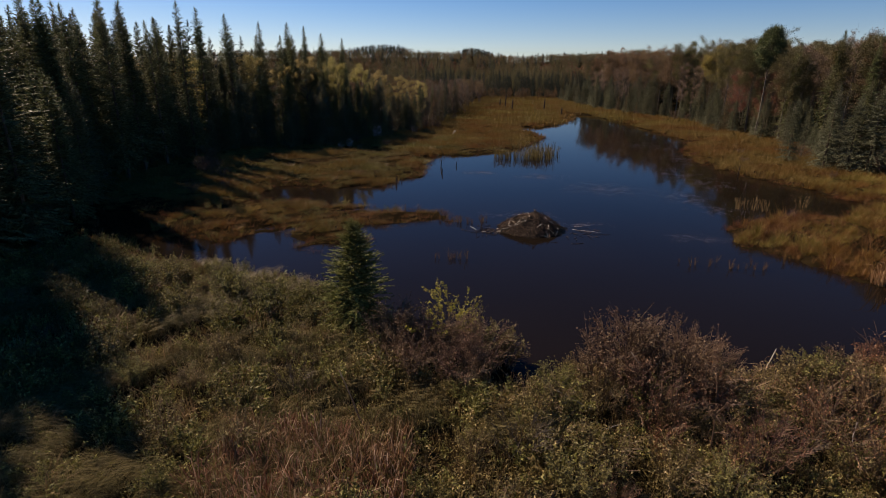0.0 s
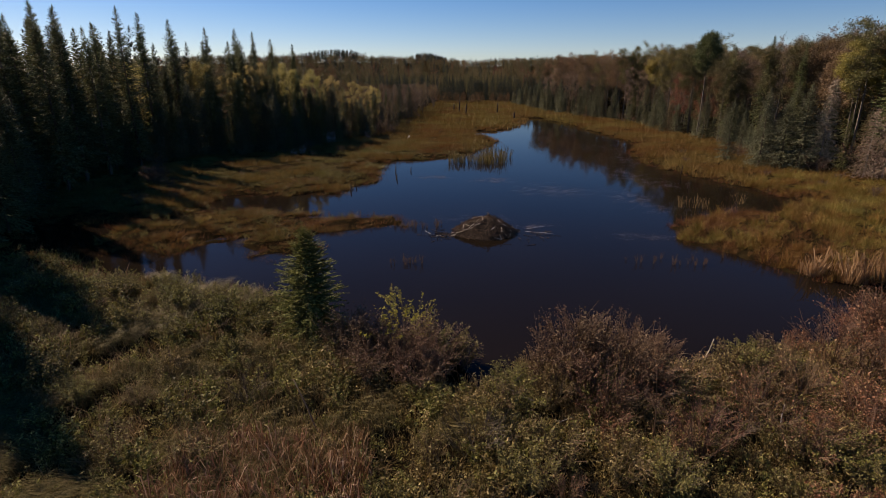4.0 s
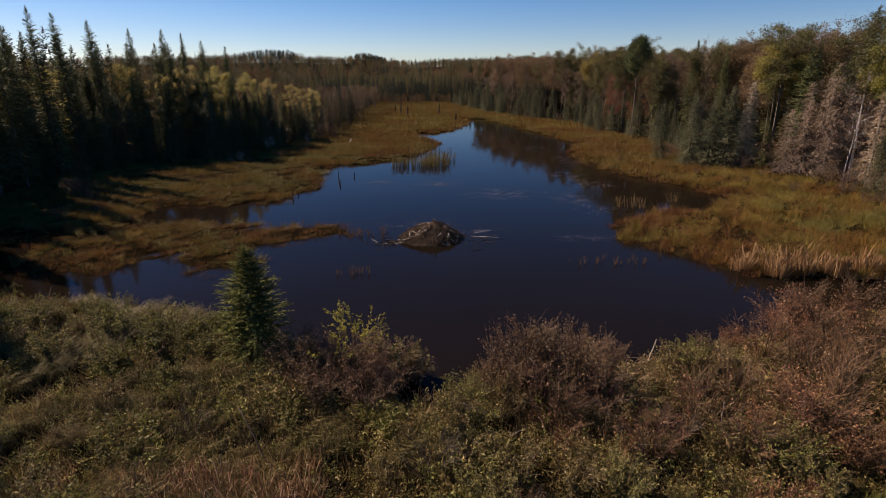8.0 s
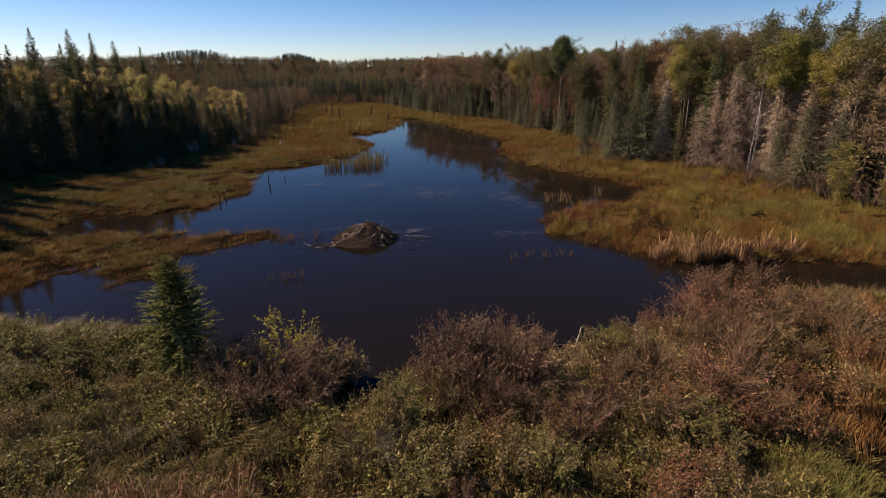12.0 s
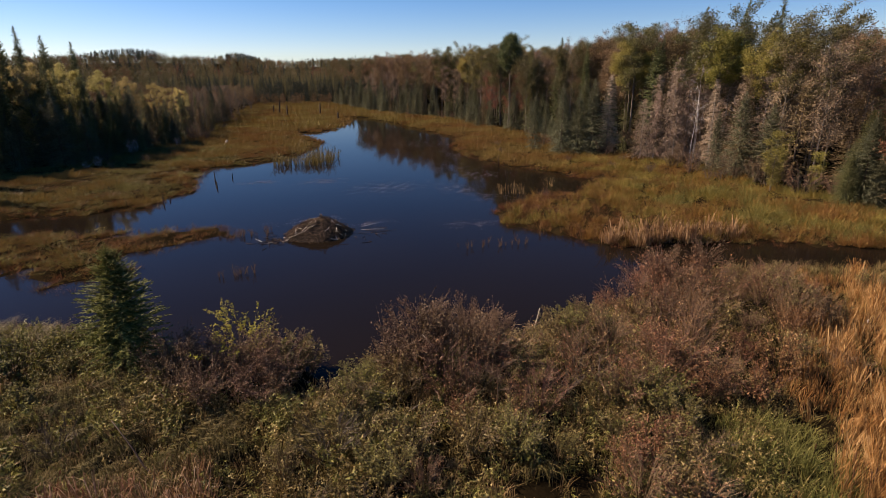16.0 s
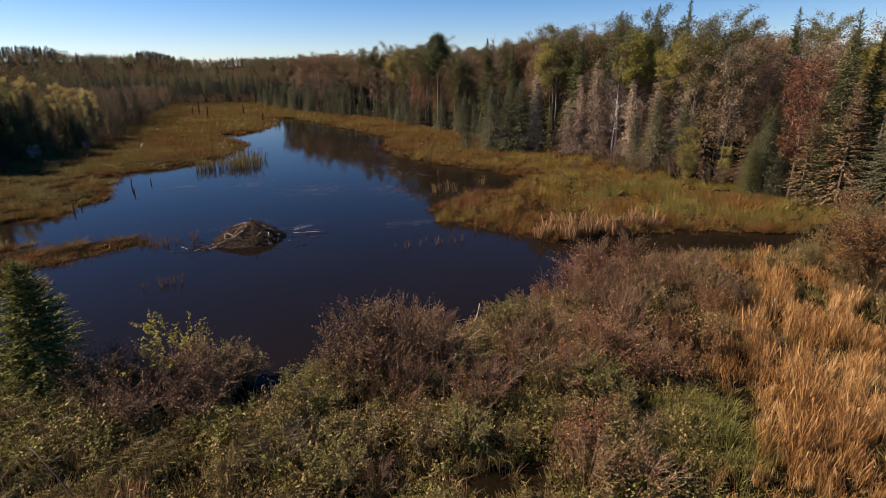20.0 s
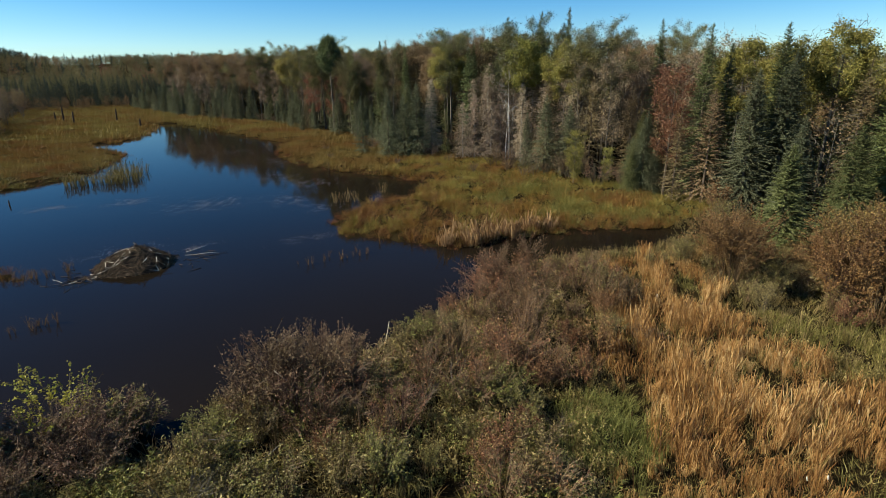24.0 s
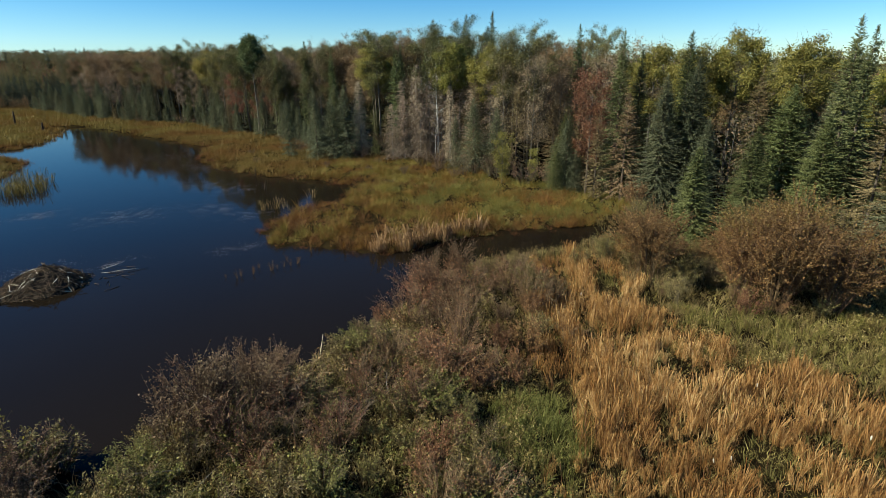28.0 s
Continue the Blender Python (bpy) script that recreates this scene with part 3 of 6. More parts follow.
def broadleaf_shape(g, h, r, low=0.4, limbs=11, n_leaf=1800, size=0.2, clump=0.55, lean=0.014, sides=5, lobes=0):
    """Trunk with limbs, twigs, and leaves in clumps about the twig ends."""
    zs = np.array([-0.3, 0, 0.3, 0.55, 0.8, 1.0])
    zs[2:] *= h * 0.95
    off = np.cumsum(g.normal(0, lean, (6, 2)), 0) * h * 0.3
    off[:2] = 0
    pts = np.concatenate([off, zs[:, None]], 1)
    rad = 0.0105 * h * (1.03 - zs / h).clip(0.06)
    bole, wood = tube(pts, rad, sides), []
    ends = []
    for k in range(limbs):
        f = low + (0.96 - low) * (k + g.uniform(0, 1)) / limbs
        th = k * 2.4 + g.uniform(-0.5, 0.5)
        o = np.array([np.interp(f * h * 0.95, zs, pts[:, 0]), np.interp(f * h * 0.95, zs, pts[:, 1]), f * h * 0.95])
        prof = np.sin(np.pi * np.clip((f - low) / (1.12 - low) * 0.85 + 0.15, 0, 1)) ** 0.7
        ln = (r * prof * g.uniform(0.75, 1.2) + 0.3) * (0.55 if lobes else 1)
        up = g.uniform(0.5, 1.1)
        d = np.array([np.cos(th), np.sin(th), up]) / np.hypot(1, up)
        mid = o + d * ln * 0.55 + np.array([0, 0, 0.06 * ln])
        tip = o + d * ln * np.array([1, 1, 0.95])
        wood.append(tube([o, mid, tip], [0.0045 * h * (1.1 - f), 0.003 * h * (1.1 - f), 0.008], 4))
        for q in range(5):
            s = g.uniform(0.3, 1.0)
            a = o + (tip - o) * s
            dd = unit(d + g.normal(0, 0.6, 3))
            e = a + dd * ln * g.uniform(0.25, 0.55)
            wood.append(tube([a, e], [0.02, 0.006], 3))
            ends += [e, a * 0.4 + e * 0.6]
    ends = np.array(ends)
    k = ends[g.integers(0, len(ends), 420)] + g.normal(0, clump * 0.7, (420, 3))
    wood.append(blades(k, g.normal(0, 0.7, (420, 3)) + np.array([0, 0, 0.7]), 0.025 * h / 14, h * 0.045 * g.uniform(0.5, 1.3, 420), g))
    if lobes:                                          # a full crown of rounded leafy lobes
        u = unit(g.normal(size=(lobes, 3)) + np.array([0, 0, 0.25])) * g.uniform(0.6, 1.0, (lobes, 1))
        top, foot = h, low * h
        ends = np.array([*off[-2], (top + foot) / 2]) + u * np.array([r * 0.85, r * 0.85, (top - foot) / 2 - 0.35])
    c = ends[g.integers(0, len(ends), n_leaf)] + np.clip(g.normal(0, 1, (n_leaf, 3)), -1.5, 1.5) * clump * np.array([1, 1, 0.8]) * g.uniform(0.4, 1.0, (n_leaf, 1))
    return join([bole] + wood), slips(c, size * 1.15, g)


def shrub_shape(g, h, r, stems=14, twigs=7, n_leaf=700, size=0.07, thick=0.016, leaf_low=0.4):
    """Stems that fan out of one root, with side twigs and small leaves along them."""
    wood, lines = [], []
    for k in range(stems):
        th, out = g.uniform(0, 6.28), r * g.uniform(0.15, 1.0)
        hh = h * g.uniform(0.65, 1.05) * (1.0 - 0.25 * out / r)
        o = np.array([np.cos(th), np.sin(th), 0]) * out * 0.15 + np.array([0, 0, -0.1])
        tip = np.array([np.cos(th) * out, np.sin(th) * out, hh])
        mid = o * 0.45 + tip * 0.55 + np.array([0, 0, 0.12 * hh]) + g.normal(0, 0.06, 3)
        wood.append(tube([o, mid, tip], [thick, thick * 0.7, thick * 0.25], 3))
        lines.append((mid, tip))
        for q in range(twigs):
            s = g.uniform(0.25, 0.95)
            a = (o + (mid - o) * s / 0.55) if s < 0.55 else mid + (tip - mid) * (s - 0.55) / 0.45
            e = a + unit(np.array([np.cos(th), np.sin(th), 1.2]) + g.normal(0, 0.7, 3)) * h * g.uniform(0.12, 0.3)
            wood.append(tube([a, e], [thick * 0.45, thick * 0.2], 3))
            lines.append((a, e))
    la, lb = np.array([l[0] for l in lines]), np.array([l[1] for l in lines])
    k = g.integers(0, len(lines), n_leaf)
    s = g.uniform(0.2, 1.05, (n_leaf, 1))
    c = la[k] + (lb[k] - la[k]) * s + g.normal(0, 0.035, (n_leaf, 3))
    return join(wood), leaves(c[c[:, 2] > leaf_low * h * 0.5], size, g)


def tuft_shape(g, n=14, h=0.7, spread=0.18, width=0.018, bend=0.45):
    """Grass blades that curve outwards."""
    V, F = [], []
    for k in range(n):
        th, hh = g.uniform(0, 6.28), h * g.uniform(0.5, 1.1)
        o = np.array([np.cos(th), np.sin(th), 0]) * spread * g.uniform(0, 1)
        out = np.array([np.cos(th + g.normal(0, 0.6)), np.sin(th + g.normal(0, 0.6)), 0])
        b = bend * g.uniform(0.2, 1.2)
        side = np.cross(out, [0, 0, 1.0]) * width / 2
        m = o + out * b * hh * 0.3 + np.array([0, 0, hh * 0.6])
        t = o + out * b * hh + np.array([0, 0, hh * (1 - 0.35 * b)])
        i = len(V)
        V += [o - side, o + side, m - side * 0.8, m + side * 0.8, t]
        F += [(i, i + 1, i + 3), (i, i + 3, i + 2), (i + 2, i + 3, i + 4)]
    return np.array(V), np.array(F)


def lodged_shape(g, n=36, h=1.3, width=0.012):
    """Long grass pressed over to one side, arching down at the tips."""
    V, F = [], []
    for k in range(n):
        hh, y0 = h * g.uniform(0.6, 1.1), g.normal(0, 0.28)
        o = np.array([g.normal(0, 0.12), y0, 0])
        a = g.normal(0, 0.3)
        out = np.array([np.cos(a), np.sin(a), 0])
        side = np.array([-np.sin(a), np.cos(a), 0.3 * g.normal()]) * width / 2
        p = [o, o + out * 0.16 * hh + np.array([0, 0, 0.42 * hh]), o + out * 0.5 * hh + np.array([0, 0, 0.56 * hh]), o + out * 0.85 * hh + np.array([0, 0, g.uniform(0.22, 0.42) * hh])]
        i = len(V)
        V += [p[0] - side, p[0] + side, p[1] - side, p[1] + side, p[2] - side * 0.8, p[2] + side * 0.8, p[3]]
        F += [(i, i + 1, i + 3), (i, i + 3, i + 2), (i + 2, i + 3, i + 5), (i + 2, i + 5, i + 4), (i + 4, i + 5, i + 6)]
    return np.array(V), np.array(F)


def thin_tuft(g, n=12, h=0.75, spread=0.5, width=0.05, bend=0.4):
    """A looser tuft of single-sided blades, for the open marsh."""
    th = g.uniform(0, 6.28, n)
    o = np.stack([np.cos(th), np.sin(th), 0 * th], 1) * spread * np.sqrt(g.uniform(0, 1, (n, 1)))
    w = np.stack([np.cos(th) * bend, np.sin(th) * bend, np.ones(n)], 1) + g.normal(0, 0.2, (n, 3))
    return blades(o, w, width, h * g.uniform(0.5, 1.15, n), g)


def cattail_shape(g, n=10, h=1.45, width=0.03, fan=1.0, fold=0.8):
    """Long flat leaves, some snapped over."""
    V, F = [], []
    for k in range(n):
        th, hh = g.uniform(0, 6.28), h * g.uniform(0.6, 1.1)
        out = np.array([np.cos(th), np.sin(th), 0])
        o = out * g.uniform(0, 0.16)
        side = np.cross(unit(out + g.normal(0, 0.5, 3)), [0, 0, 1.0]) * width / 2 * g.uniform(0.7, 1.2)
        a = o + out * 0.10 * fan * hh + np.array([0, 0, hh * 0.5])
        b = o + out * 0.22 * fan * hh + np.array([0, 0, hh * g.uniform(0.75, 0.95)])
        drop = g.uniform(-fold, 0.15)
        t = b + unit(out + g.normal(0, 0.3, 3)) * hh * g.uniform(0.16, 0.4) + np.array([0, 0, drop * hh * 0.6])
        i = len(V)
        V += [o - side, o + side, a - side, a + side, b - side * 0.8, b + side * 0.8, t]
        F += [(i, i + 1, i + 3), (i, i + 3, i + 2), (i + 2, i + 3, i + 5), (i + 2, i + 5, i + 4), (i + 4, i + 5, i + 6)]
    return np.array(V), np.array(F)


def forb_shape(g, h=0.8, stems=6, per=8, size=0.085):
    """Upright herb stems set with leaves."""
    B, W, C = [], [], []
    for k in range(stems):
        th = g.uniform(0, 6.28)
        o = np.array([np.cos(th), np.sin(th), 0]) * g.uniform(0, 0.22)
        d = np.array([np.cos(th) * 0.22, np.sin(th) * 0.22, 1.0]) * h * g.uniform(0.6, 1.1)
        B.append(o), W.append(d)
        C.append(o + d * g.uniform(0.3, 1.0, (per, 1)) + g.normal(0, 0.05, (per, 3)))
    W = np.array(W)
    st = blades(np.array(B), W, 0.014, np.linalg.norm(W, axis=1), g)
    return join([st, slips(np.concatenate(C), size, g)])


# ---- scattering over the plan ----
def sample(n, x0, x1, y0, y1, keep, g):
    x, y = g.uniform(x0, x1, n), g.uniform(y0, y1, n)
    k = keep(x, y)
    return x[k], y[k]


def spaced(x, y, gap, taken=None):
    """Thins places to a least distance."""
    got = [] if taken is None else list(taken)
    first = len(got)
    for a, b in zip(x, y):
        if all((a - p) ** 2 + (b - q) ** 2 > gap * gap for p, q in got):
            got.append((a, b))
    return got[first:]


def kit(name, label, category, group, tall, *parts):
    """A kind of plant: parts of (name, shape, material, label)."""
    return name, label, category, group, tall, [(p, mesh_of(p, shape, material), note) for p, shape, material, note in parts]


def stand(kits, places, g, sizes=(0.85, 1.15), squash=0.12, sink=0.05, turn=None):
    """Puts one plant of the kits at each place (x, y) or (x, y, height in metres); alike plants share their meshes."""
    for p in places:
        name, label, category, group, tall, pieces = kits[int(g.integers(0, len(kits)))]
        s = p[2] / tall if len(p) > 2 else g.uniform(*sizes)
        ob = thing(name, label, category, group)
        z = float(height(np.array([p[0]]), np.array([p[1]]))[0]) - sink
        ob.matrix_basis = pose(p[0], p[1], z, 0, 0, g.uniform(0, 360) if turn is None else turn) @ Matrix.Diagonal((s * g.uniform(1 - squash, 1 + squash), s * g.uniform(1 - squash, 1 + squash), s, 1))
        for piece, me, note in pieces:
            part(piece, me, None, ob, note)


# ---- kinds of trees ----
G = np.random.default_rng(21)


def conifer_kit(label, group, h, r, needles, bark=M_BARK, name="spruce_tree", **more):
    trunk, crown = spruce_shape(G, h, r, **more)
    return kit(name, label, "tree", group, h, ("trunk", trunk, bark, ""), ("crown", crown, needles, ""))


def leaf_kit(name, label, group, h, r, foliage_material, bark, **more):
    wood, crown = broadleaf_shape(G, h, r, **more)
    return kit(name, label, "tree", group, h, ("trunk", wood, bark, ""), ("crown", crown, foliage_material, ""))


def shrub_kit(label, h, r, leaf_material, twig_material, group="shrubs on the bank", name="shrub", **more):
    wood, crown = shrub_shape(G, h, r, **more)
    return kit(name, label, "shrub", group, h, ("woody_frame", wood, twig_material, ""), ("foliage", crown, leaf_material, ""))


K_DARK = [conifer_kit("tall narrow dark green spruce in the dense wood", "spruces of the wood", 16, r, M_NEEDLE, gap=0.28, spray=0.48, count=9, bare=0.05, power=0.72) for r in (2.2, 2.6, 1.9, 2.9)]
K_FIR = [conifer_kit("full bluish green fir at the forest edge", "firs at the forest edge", 10, r, M_NEEDLE_BLUE, name="fir_tree", gap=0.2, spray=0.3, count=11, bare=0.02, droop=0.25) for r in (2.6, 3.1, 2.2, 2.8)]
K_NEARFIR = [conifer_kit("full dark green fir with dense needles behind the alders", "firs at the forest edge", 11, r, m, name="fir_tree", gap=0.14, spray=0.24, count=16, bare=0.02, droop=0.2, power=0.78) for r, m in ((2.7, M_NEEDLE_BLUE), (3.2, M_NEEDLE_DULL), (2.4, M_NEEDLE_DULL))]
K_THIN = [conifer_kit("thinning brownish spruce with sparse needles", "thinning spruces", 11, r, M_NEEDLE_BROWN, gap=0.24, spray=0.32, count=8, bare=0.08, fill=0.9) for r in (2.3, 2.0, 2.7)]
K_DEAD = []
for _r in (2.5, 2.1, 3.0):
    _t, _c = dead_spruce_shape(G, 12, _r)
    K_DEAD.append(kit("dead_spruce", "dead pale brown spruce with drooping bare twigs", "tree", "dead spruces", 12, ("trunk", _t, M_SILVER, ""), ("crown", _c, M_DEADTWIG, "")))
K_ASPEN = [leaf_kit("aspen_tree", "aspen with yellow-green autumn leaves behind spruces", "yellow aspens", 14, r, M_ASPEN, M_BARK_GREY, low=0.5, n_leaf=15000, size=0.13, clump=0.44, limbs=20, lobes=70) for r in (2.9, 3.4, 2.5)]
K_GOLD = [leaf_kit("aspen_tree", "aspen with golden autumn leaves behind dark spruces", "golden aspens", 14, r, M_GOLD, M_BARK_GREY, low=0.22, n_leaf=7500, size=0.16, clump=0.42, limbs=17) for r in (1.9, 2.4, 1.7)]
K_OLIVE = [leaf_kit("hardwood_tree", "hardwood with olive-yellow thinning crown", "hardwoods of the wood", 14, r, M_OLIVE, M_BARK_GREY, low=0.5, n_leaf=12000, size=0.125, clump=0.44, limbs=20) for r in (2.7, 3.2, 2.3)]
K_OCHRE = [leaf_kit("hardwood_tree", "hardwood with sparse ochre-brown autumn leaves", "hardwoods of the wood", 13, r, M_OCHRE, M_BARK_GREY, low=0.46, n_leaf=9500, size=0.12, clump=0.42, limbs=20) for r in (2.4, 2.9, 2.1)]
K_BARE = [leaf_kit("bare_tree", "nearly leafless grey-brown tree at the marsh edge", "bare trees", 9, r, M_TWIG, M_BARK_GREY, low=0.2, n_leaf=700, size=0.16, clump=0.6, limbs=16) for r in (1.8, 2.2)]
K_BRUSH = [leaf_kit("bare_tree", "leafless brown brushy tree at the marsh edge", "bare trees", 9, r, M_BRUSHTWIG, M_BARK_GREY, low=0.15, n_leaf=1700, size=0.12, clump=0.5, limbs=20) for r in (1.5, 1.9)]
K_GREYWOOD = [leaf_kit("bare_tree", "tall half-bare grey-brown hardwood in the wood", "half-bare hardwoods", 14, r, M_PINKTWIG, M_BARK_GREY, low=0.25, n_leaf=4200, size=0.13, clump=0.5, limbs=24) for r in (2.0, 2.5, 1.7)]
K_MAPLE = [leaf_kit("maple_tree", "slender maple with rust-red autumn leaves", "red maples", 12, r, M_MAPLE, M_BARK, low=0.25, n_leaf=4200, size=0.15, clump=0.5, limbs=15, lean=0.012) for r in (2.0, 1.7)]
K_GREEN = [leaf_kit("poplar_tree", "large poplar with dark green crown above the wood", "tall poplars", 19, 2.7, M_GREENLEAF, M_BARK_GREY, low=0.62, n_leaf=13000, size=0.2, clump=0.6, limbs=26, lobes=60)]
K_BIRCH = [leaf_kit("birch_tree", "pale-trunked birch, almost leafless", "pale birches", 14, 1.4, M_OCHRE, M_BIRCH, low=0.45, n_leaf=260, size=0.18, limbs=9)]
K_YBIRCH = [leaf_kit("young_birch", "young birch with yellow leaves at the meadow's edge", "young birches", 6, 0.85, M_ASPEN, M_BARK_GREY, low=0.12, n_leaf=3200, size=0.11, clump=0.3, limbs=14)]
K_ALDER = [shrub_kit("tall alder thicket with red-brown leaves", 6, 2.4, M_ALDER, M_TWIG, "alders by the marsh", "alder_shrub", stems=26, twigs=16, n_leaf=11000, size=0.1, thick=0.026, leaf_low=0.1) for _ in range(2)]
K_ALDER_O = [shrub_kit("tall alder thicket with olive-brown leaves", 6, 2.2, M_SHRUB_OLIVE, M_GREYTWIG, "alders by the marsh", "alder_shrub", stems=24, twigs=16, n_leaf=9500, size=0.1, thick=0.026, leaf_low=0.1)]
K_PURPLE = [shrub_kit("twiggy shrub with purple-brown leaves on the bank", 3, 1.4, M_SHRUB_PURPLE, M_TWIG, stems=22, twigs=12, n_leaf=1300, size=0.08, thick=0.017) for _ in range(3)]
K_RED = [shrub_kit("low reddish-brown brush on the bank", 2.2, 1.3, M_SHRUB_RED, M_TWIG, stems=24, twigs=9, n_leaf=1700, size=0.085, thick=0.014) for _ in range(3)]
K_OLIVES = [shrub_kit("leafy olive shrub on the bank", 1.8, 1.2, M_SHRUB_OLIVE, M_PALETWIG, stems=24, twigs=12, n_leaf=1500, size=0.075, thick=0.014) for _ in range(3)]
K_GREENS = [shrub_kit("low green leafy shrub on the bank", 1.5, 1.2, M_FORB_GREEN, M_GREYTWIG, stems=24, twigs=10, n_leaf=1900, size=0.085, thick=0.012) for _ in range(3)]
K_GREYS = [shrub_kit("bare grey twiggy shrub on the bank", 2.0, 1.5, M_SHRUB_OLIVE, M_GREYTWIG, stems=26, twigs=14, n_leaf=500, size=0.055, thick=0.016) for _ in range(2)]
K_ARCH = [shrub_kit("bare brown shrub with arching twigs on the bank", 2.2, 1.7, M_SHRUB_RED, M_PALETWIG, stems=30, twigs=14, n_leaf=800, size=0.07, thick=0.014) for _ in range(3)]
K_DOME = [shrub_kit("dense dark purple-brown twiggy shrub by the water", 3, 2.1, M_SHRUB_PURPLE, M_PALETWIG, stems=30, twigs=14, n_leaf=3000, size=0.08, thick=0.014, leaf_low=0.1) for _ in range(2)]
K_LIME = [shrub_kit("leafy yellow-green shrub on the bank", 1.8, 1.1, M_LIME, M_GREYTWIG, stems=24, twigs=12, n_leaf=2400, size=0.075, thick=0.012, leaf_low=0.1) for _ in range(2)]
K_YELLOW = [shrub_kit("willow shrub with yellow leaves at the water's edge", 2.6, 1.7, M_SHRUB_YELLOW, M_GREYTWIG, stems=22, twigs=10, n_leaf=2200, size=0.085, thick=0.016, leaf_low=1.1)]
K_MARSHBUSH = [shrub_kit("low brown bush at the marsh edge", 2.5, 1.6, M_SHRUB_PURPLE, M_GREYTWIG, "bushes at the marsh edge", stems=22, twigs=8, n_leaf=700, size=0.11, thick=0.022) for _ in range(2)]

# ---- single trees and groups ----
stand([conifer_kit("young green spruce standing alone at the water's edge", "", 5.2, 2.05, M_NEEDLE_LONE, gap=0.1, spray=0.24, count=14, bare=0.02, power=0.74, droop=0.1)], [(-6.5, 21.3, 5.2)], G, squash=0.02)
stand([conifer_kit("young bluish spruce beside the alders", "", 7, 2.1, M_NEEDLE_YOUNG, gap=0.1, spray=0.24, count=15, bare=0.02, power=0.8, droop=0.1)], [(38.6, 15.6, 7.4)], G, squash=0.03)
stand(K_GREEN, [(44.9, 106.8, 19.0)], G)
stand(K_BIRCH, [(50.6, 57.6, 14.6), (49.6, 57.0, 8)], G)
stand(K_DEAD, [(48.8, 60.2, 12.5), (50.4, 59.2, 11), (47.4, 61.4, 9), (51.4, 57.8, 11.5), (49.8, 61.4, 13), (48.2, 58.6, 8), (46.2, 62.6, 8), (43.6, 66.8, 11), (52.6, 55.2, 13), (53.2, 59.4, 13.5), (50.2, 54.6, 10.5), (51.8, 51.6, 12.5), (52.8, 49.6, 11.5), (51.2, 62.6, 13.2), (49.4, 64.4, 11)], G)
stand(K_YBIRCH, [(45.4, 40.4, 5.8), (47.8, 37.8, 4.0), (46.4, 41.0, 4.2)], G)
stand(K_MAPLE, [(47.6, 30.6, 12.2), (51, 33, 12), (49, 108, 12), (47.4, 112, 11), (44.5, 116, 12)], G)
K_GREYGREEN = [conifer_kit("broad grey-green spruce above the alders", "firs at the forest edge", 11, 3.2, M_NEEDLE_YOUNG, gap=0.12, spray=0.26, count=16, bare=0.02, droop=0.2)]
stand(K_GREYGREEN, [(49.5, 13.7, 11.2), (46.6, 10.2, 9.2)], G)
stand(K_BARE, [(48.2, 17.1, 9)], G)
stand(K_RED, [(44.6, 23.2, 3.1)], G)
stand(K_THIN, [(47.3, 26.4, 10.4), (52.4, 17.2, 12.4), (46.2, 28.7, 8.4), (47.8, 61.8, 8.5), (46.2, 63.8, 7.5), (44.5, 6.5, 11), (52.4, 61, 13), (53, 57, 13.5), (51, 64, 12), (53.4, 53.8, 13), (50.6, 50.2, 11.5)], G)
stand(K_FIR, [(38.4, 70.6, 10), (40.2, 69.0, 9), (41.6, 67.6, 10.5), (48.0, 47.8, 9.2), (49.4, 45.2, 8), (47.4, 50.4, 7), (36.6, 75.8, 8.5)], G)
stand(K_NEARFIR, [(42.6, 4.0, 11.4), (43.4, 0.6, 12.5), (47.9, 23.2, 12), (49.7, 21.4, 13.4), (47.7, 33.3, 8.2), (49.2, 34.8, 8), (46.4, 33.6, 4.5), (47.6, 32.0, 5), (46.8, 18.6, 8.6), (45.6, 14.4, 8.2)], G)
stand(K_ASPEN, [(53.7, 27.6, 14.8), (53.6, 23.4, 14.9), (55.7, 20.4, 16.2), (54.5, 14.6, 15.2), (54, 8.5, 12.6)], G)
stand(K_DARK, [(57.8, 55.3, 18), (51.6, 68.4, 15), (50.4, 27.2, 14.2), (47.0, 100.5, 16), (55.5, 66, 15), (46, 3.5, 14.5), (47.5, 1.5, 15)], G)
stand([conifer_kit("rust-brown dying young spruce at the forest edge", "", 5, 0.8, M_NEEDLE_RUST, spray=0.35)], [(-42.2, 67.2, 4.9)], G)
stand(K_FIR, [(-30.4, 29.6, 4.6), (-31.6, 31.2, 3.6), (-29.6, 28.4, 3.2), (-42, 40, 5)], G)

K_SPIRE = [conifer_kit("slim dark spruce spire rising above the canopy", "spruce spires", 17, r, M_NEEDLE, gap=0.22, spray=0.4, count=10, bare=0.1, power=0.66) for r in (2.0, 1.8, 2.3)]
stand(K_SPIRE, [(57.0, 53.5, 19.6), (56.6, 65.3, 19.3), (59.2, 61.0, 19.8), (57.9, 39.8, 17.1), (48.6, 28.2, 15.8), (50.4, 22.6, 15.6), (49.5, 10.2, 15.8), (47.7, 8.9, 15), (48.6, 91.8, 17.3), (49.3, 83.7, 15.7), (53.2, 69.4, 15.7)], G, squash=0.05)
stand(K_OLIVE, [(52.4, 57.3, 17.4), (51.6, 73.4, 17.4), (54.4, 47.1, 16), (45, 125, 16.5), (46, 114, 16), (50, 90, 15.5)], G)
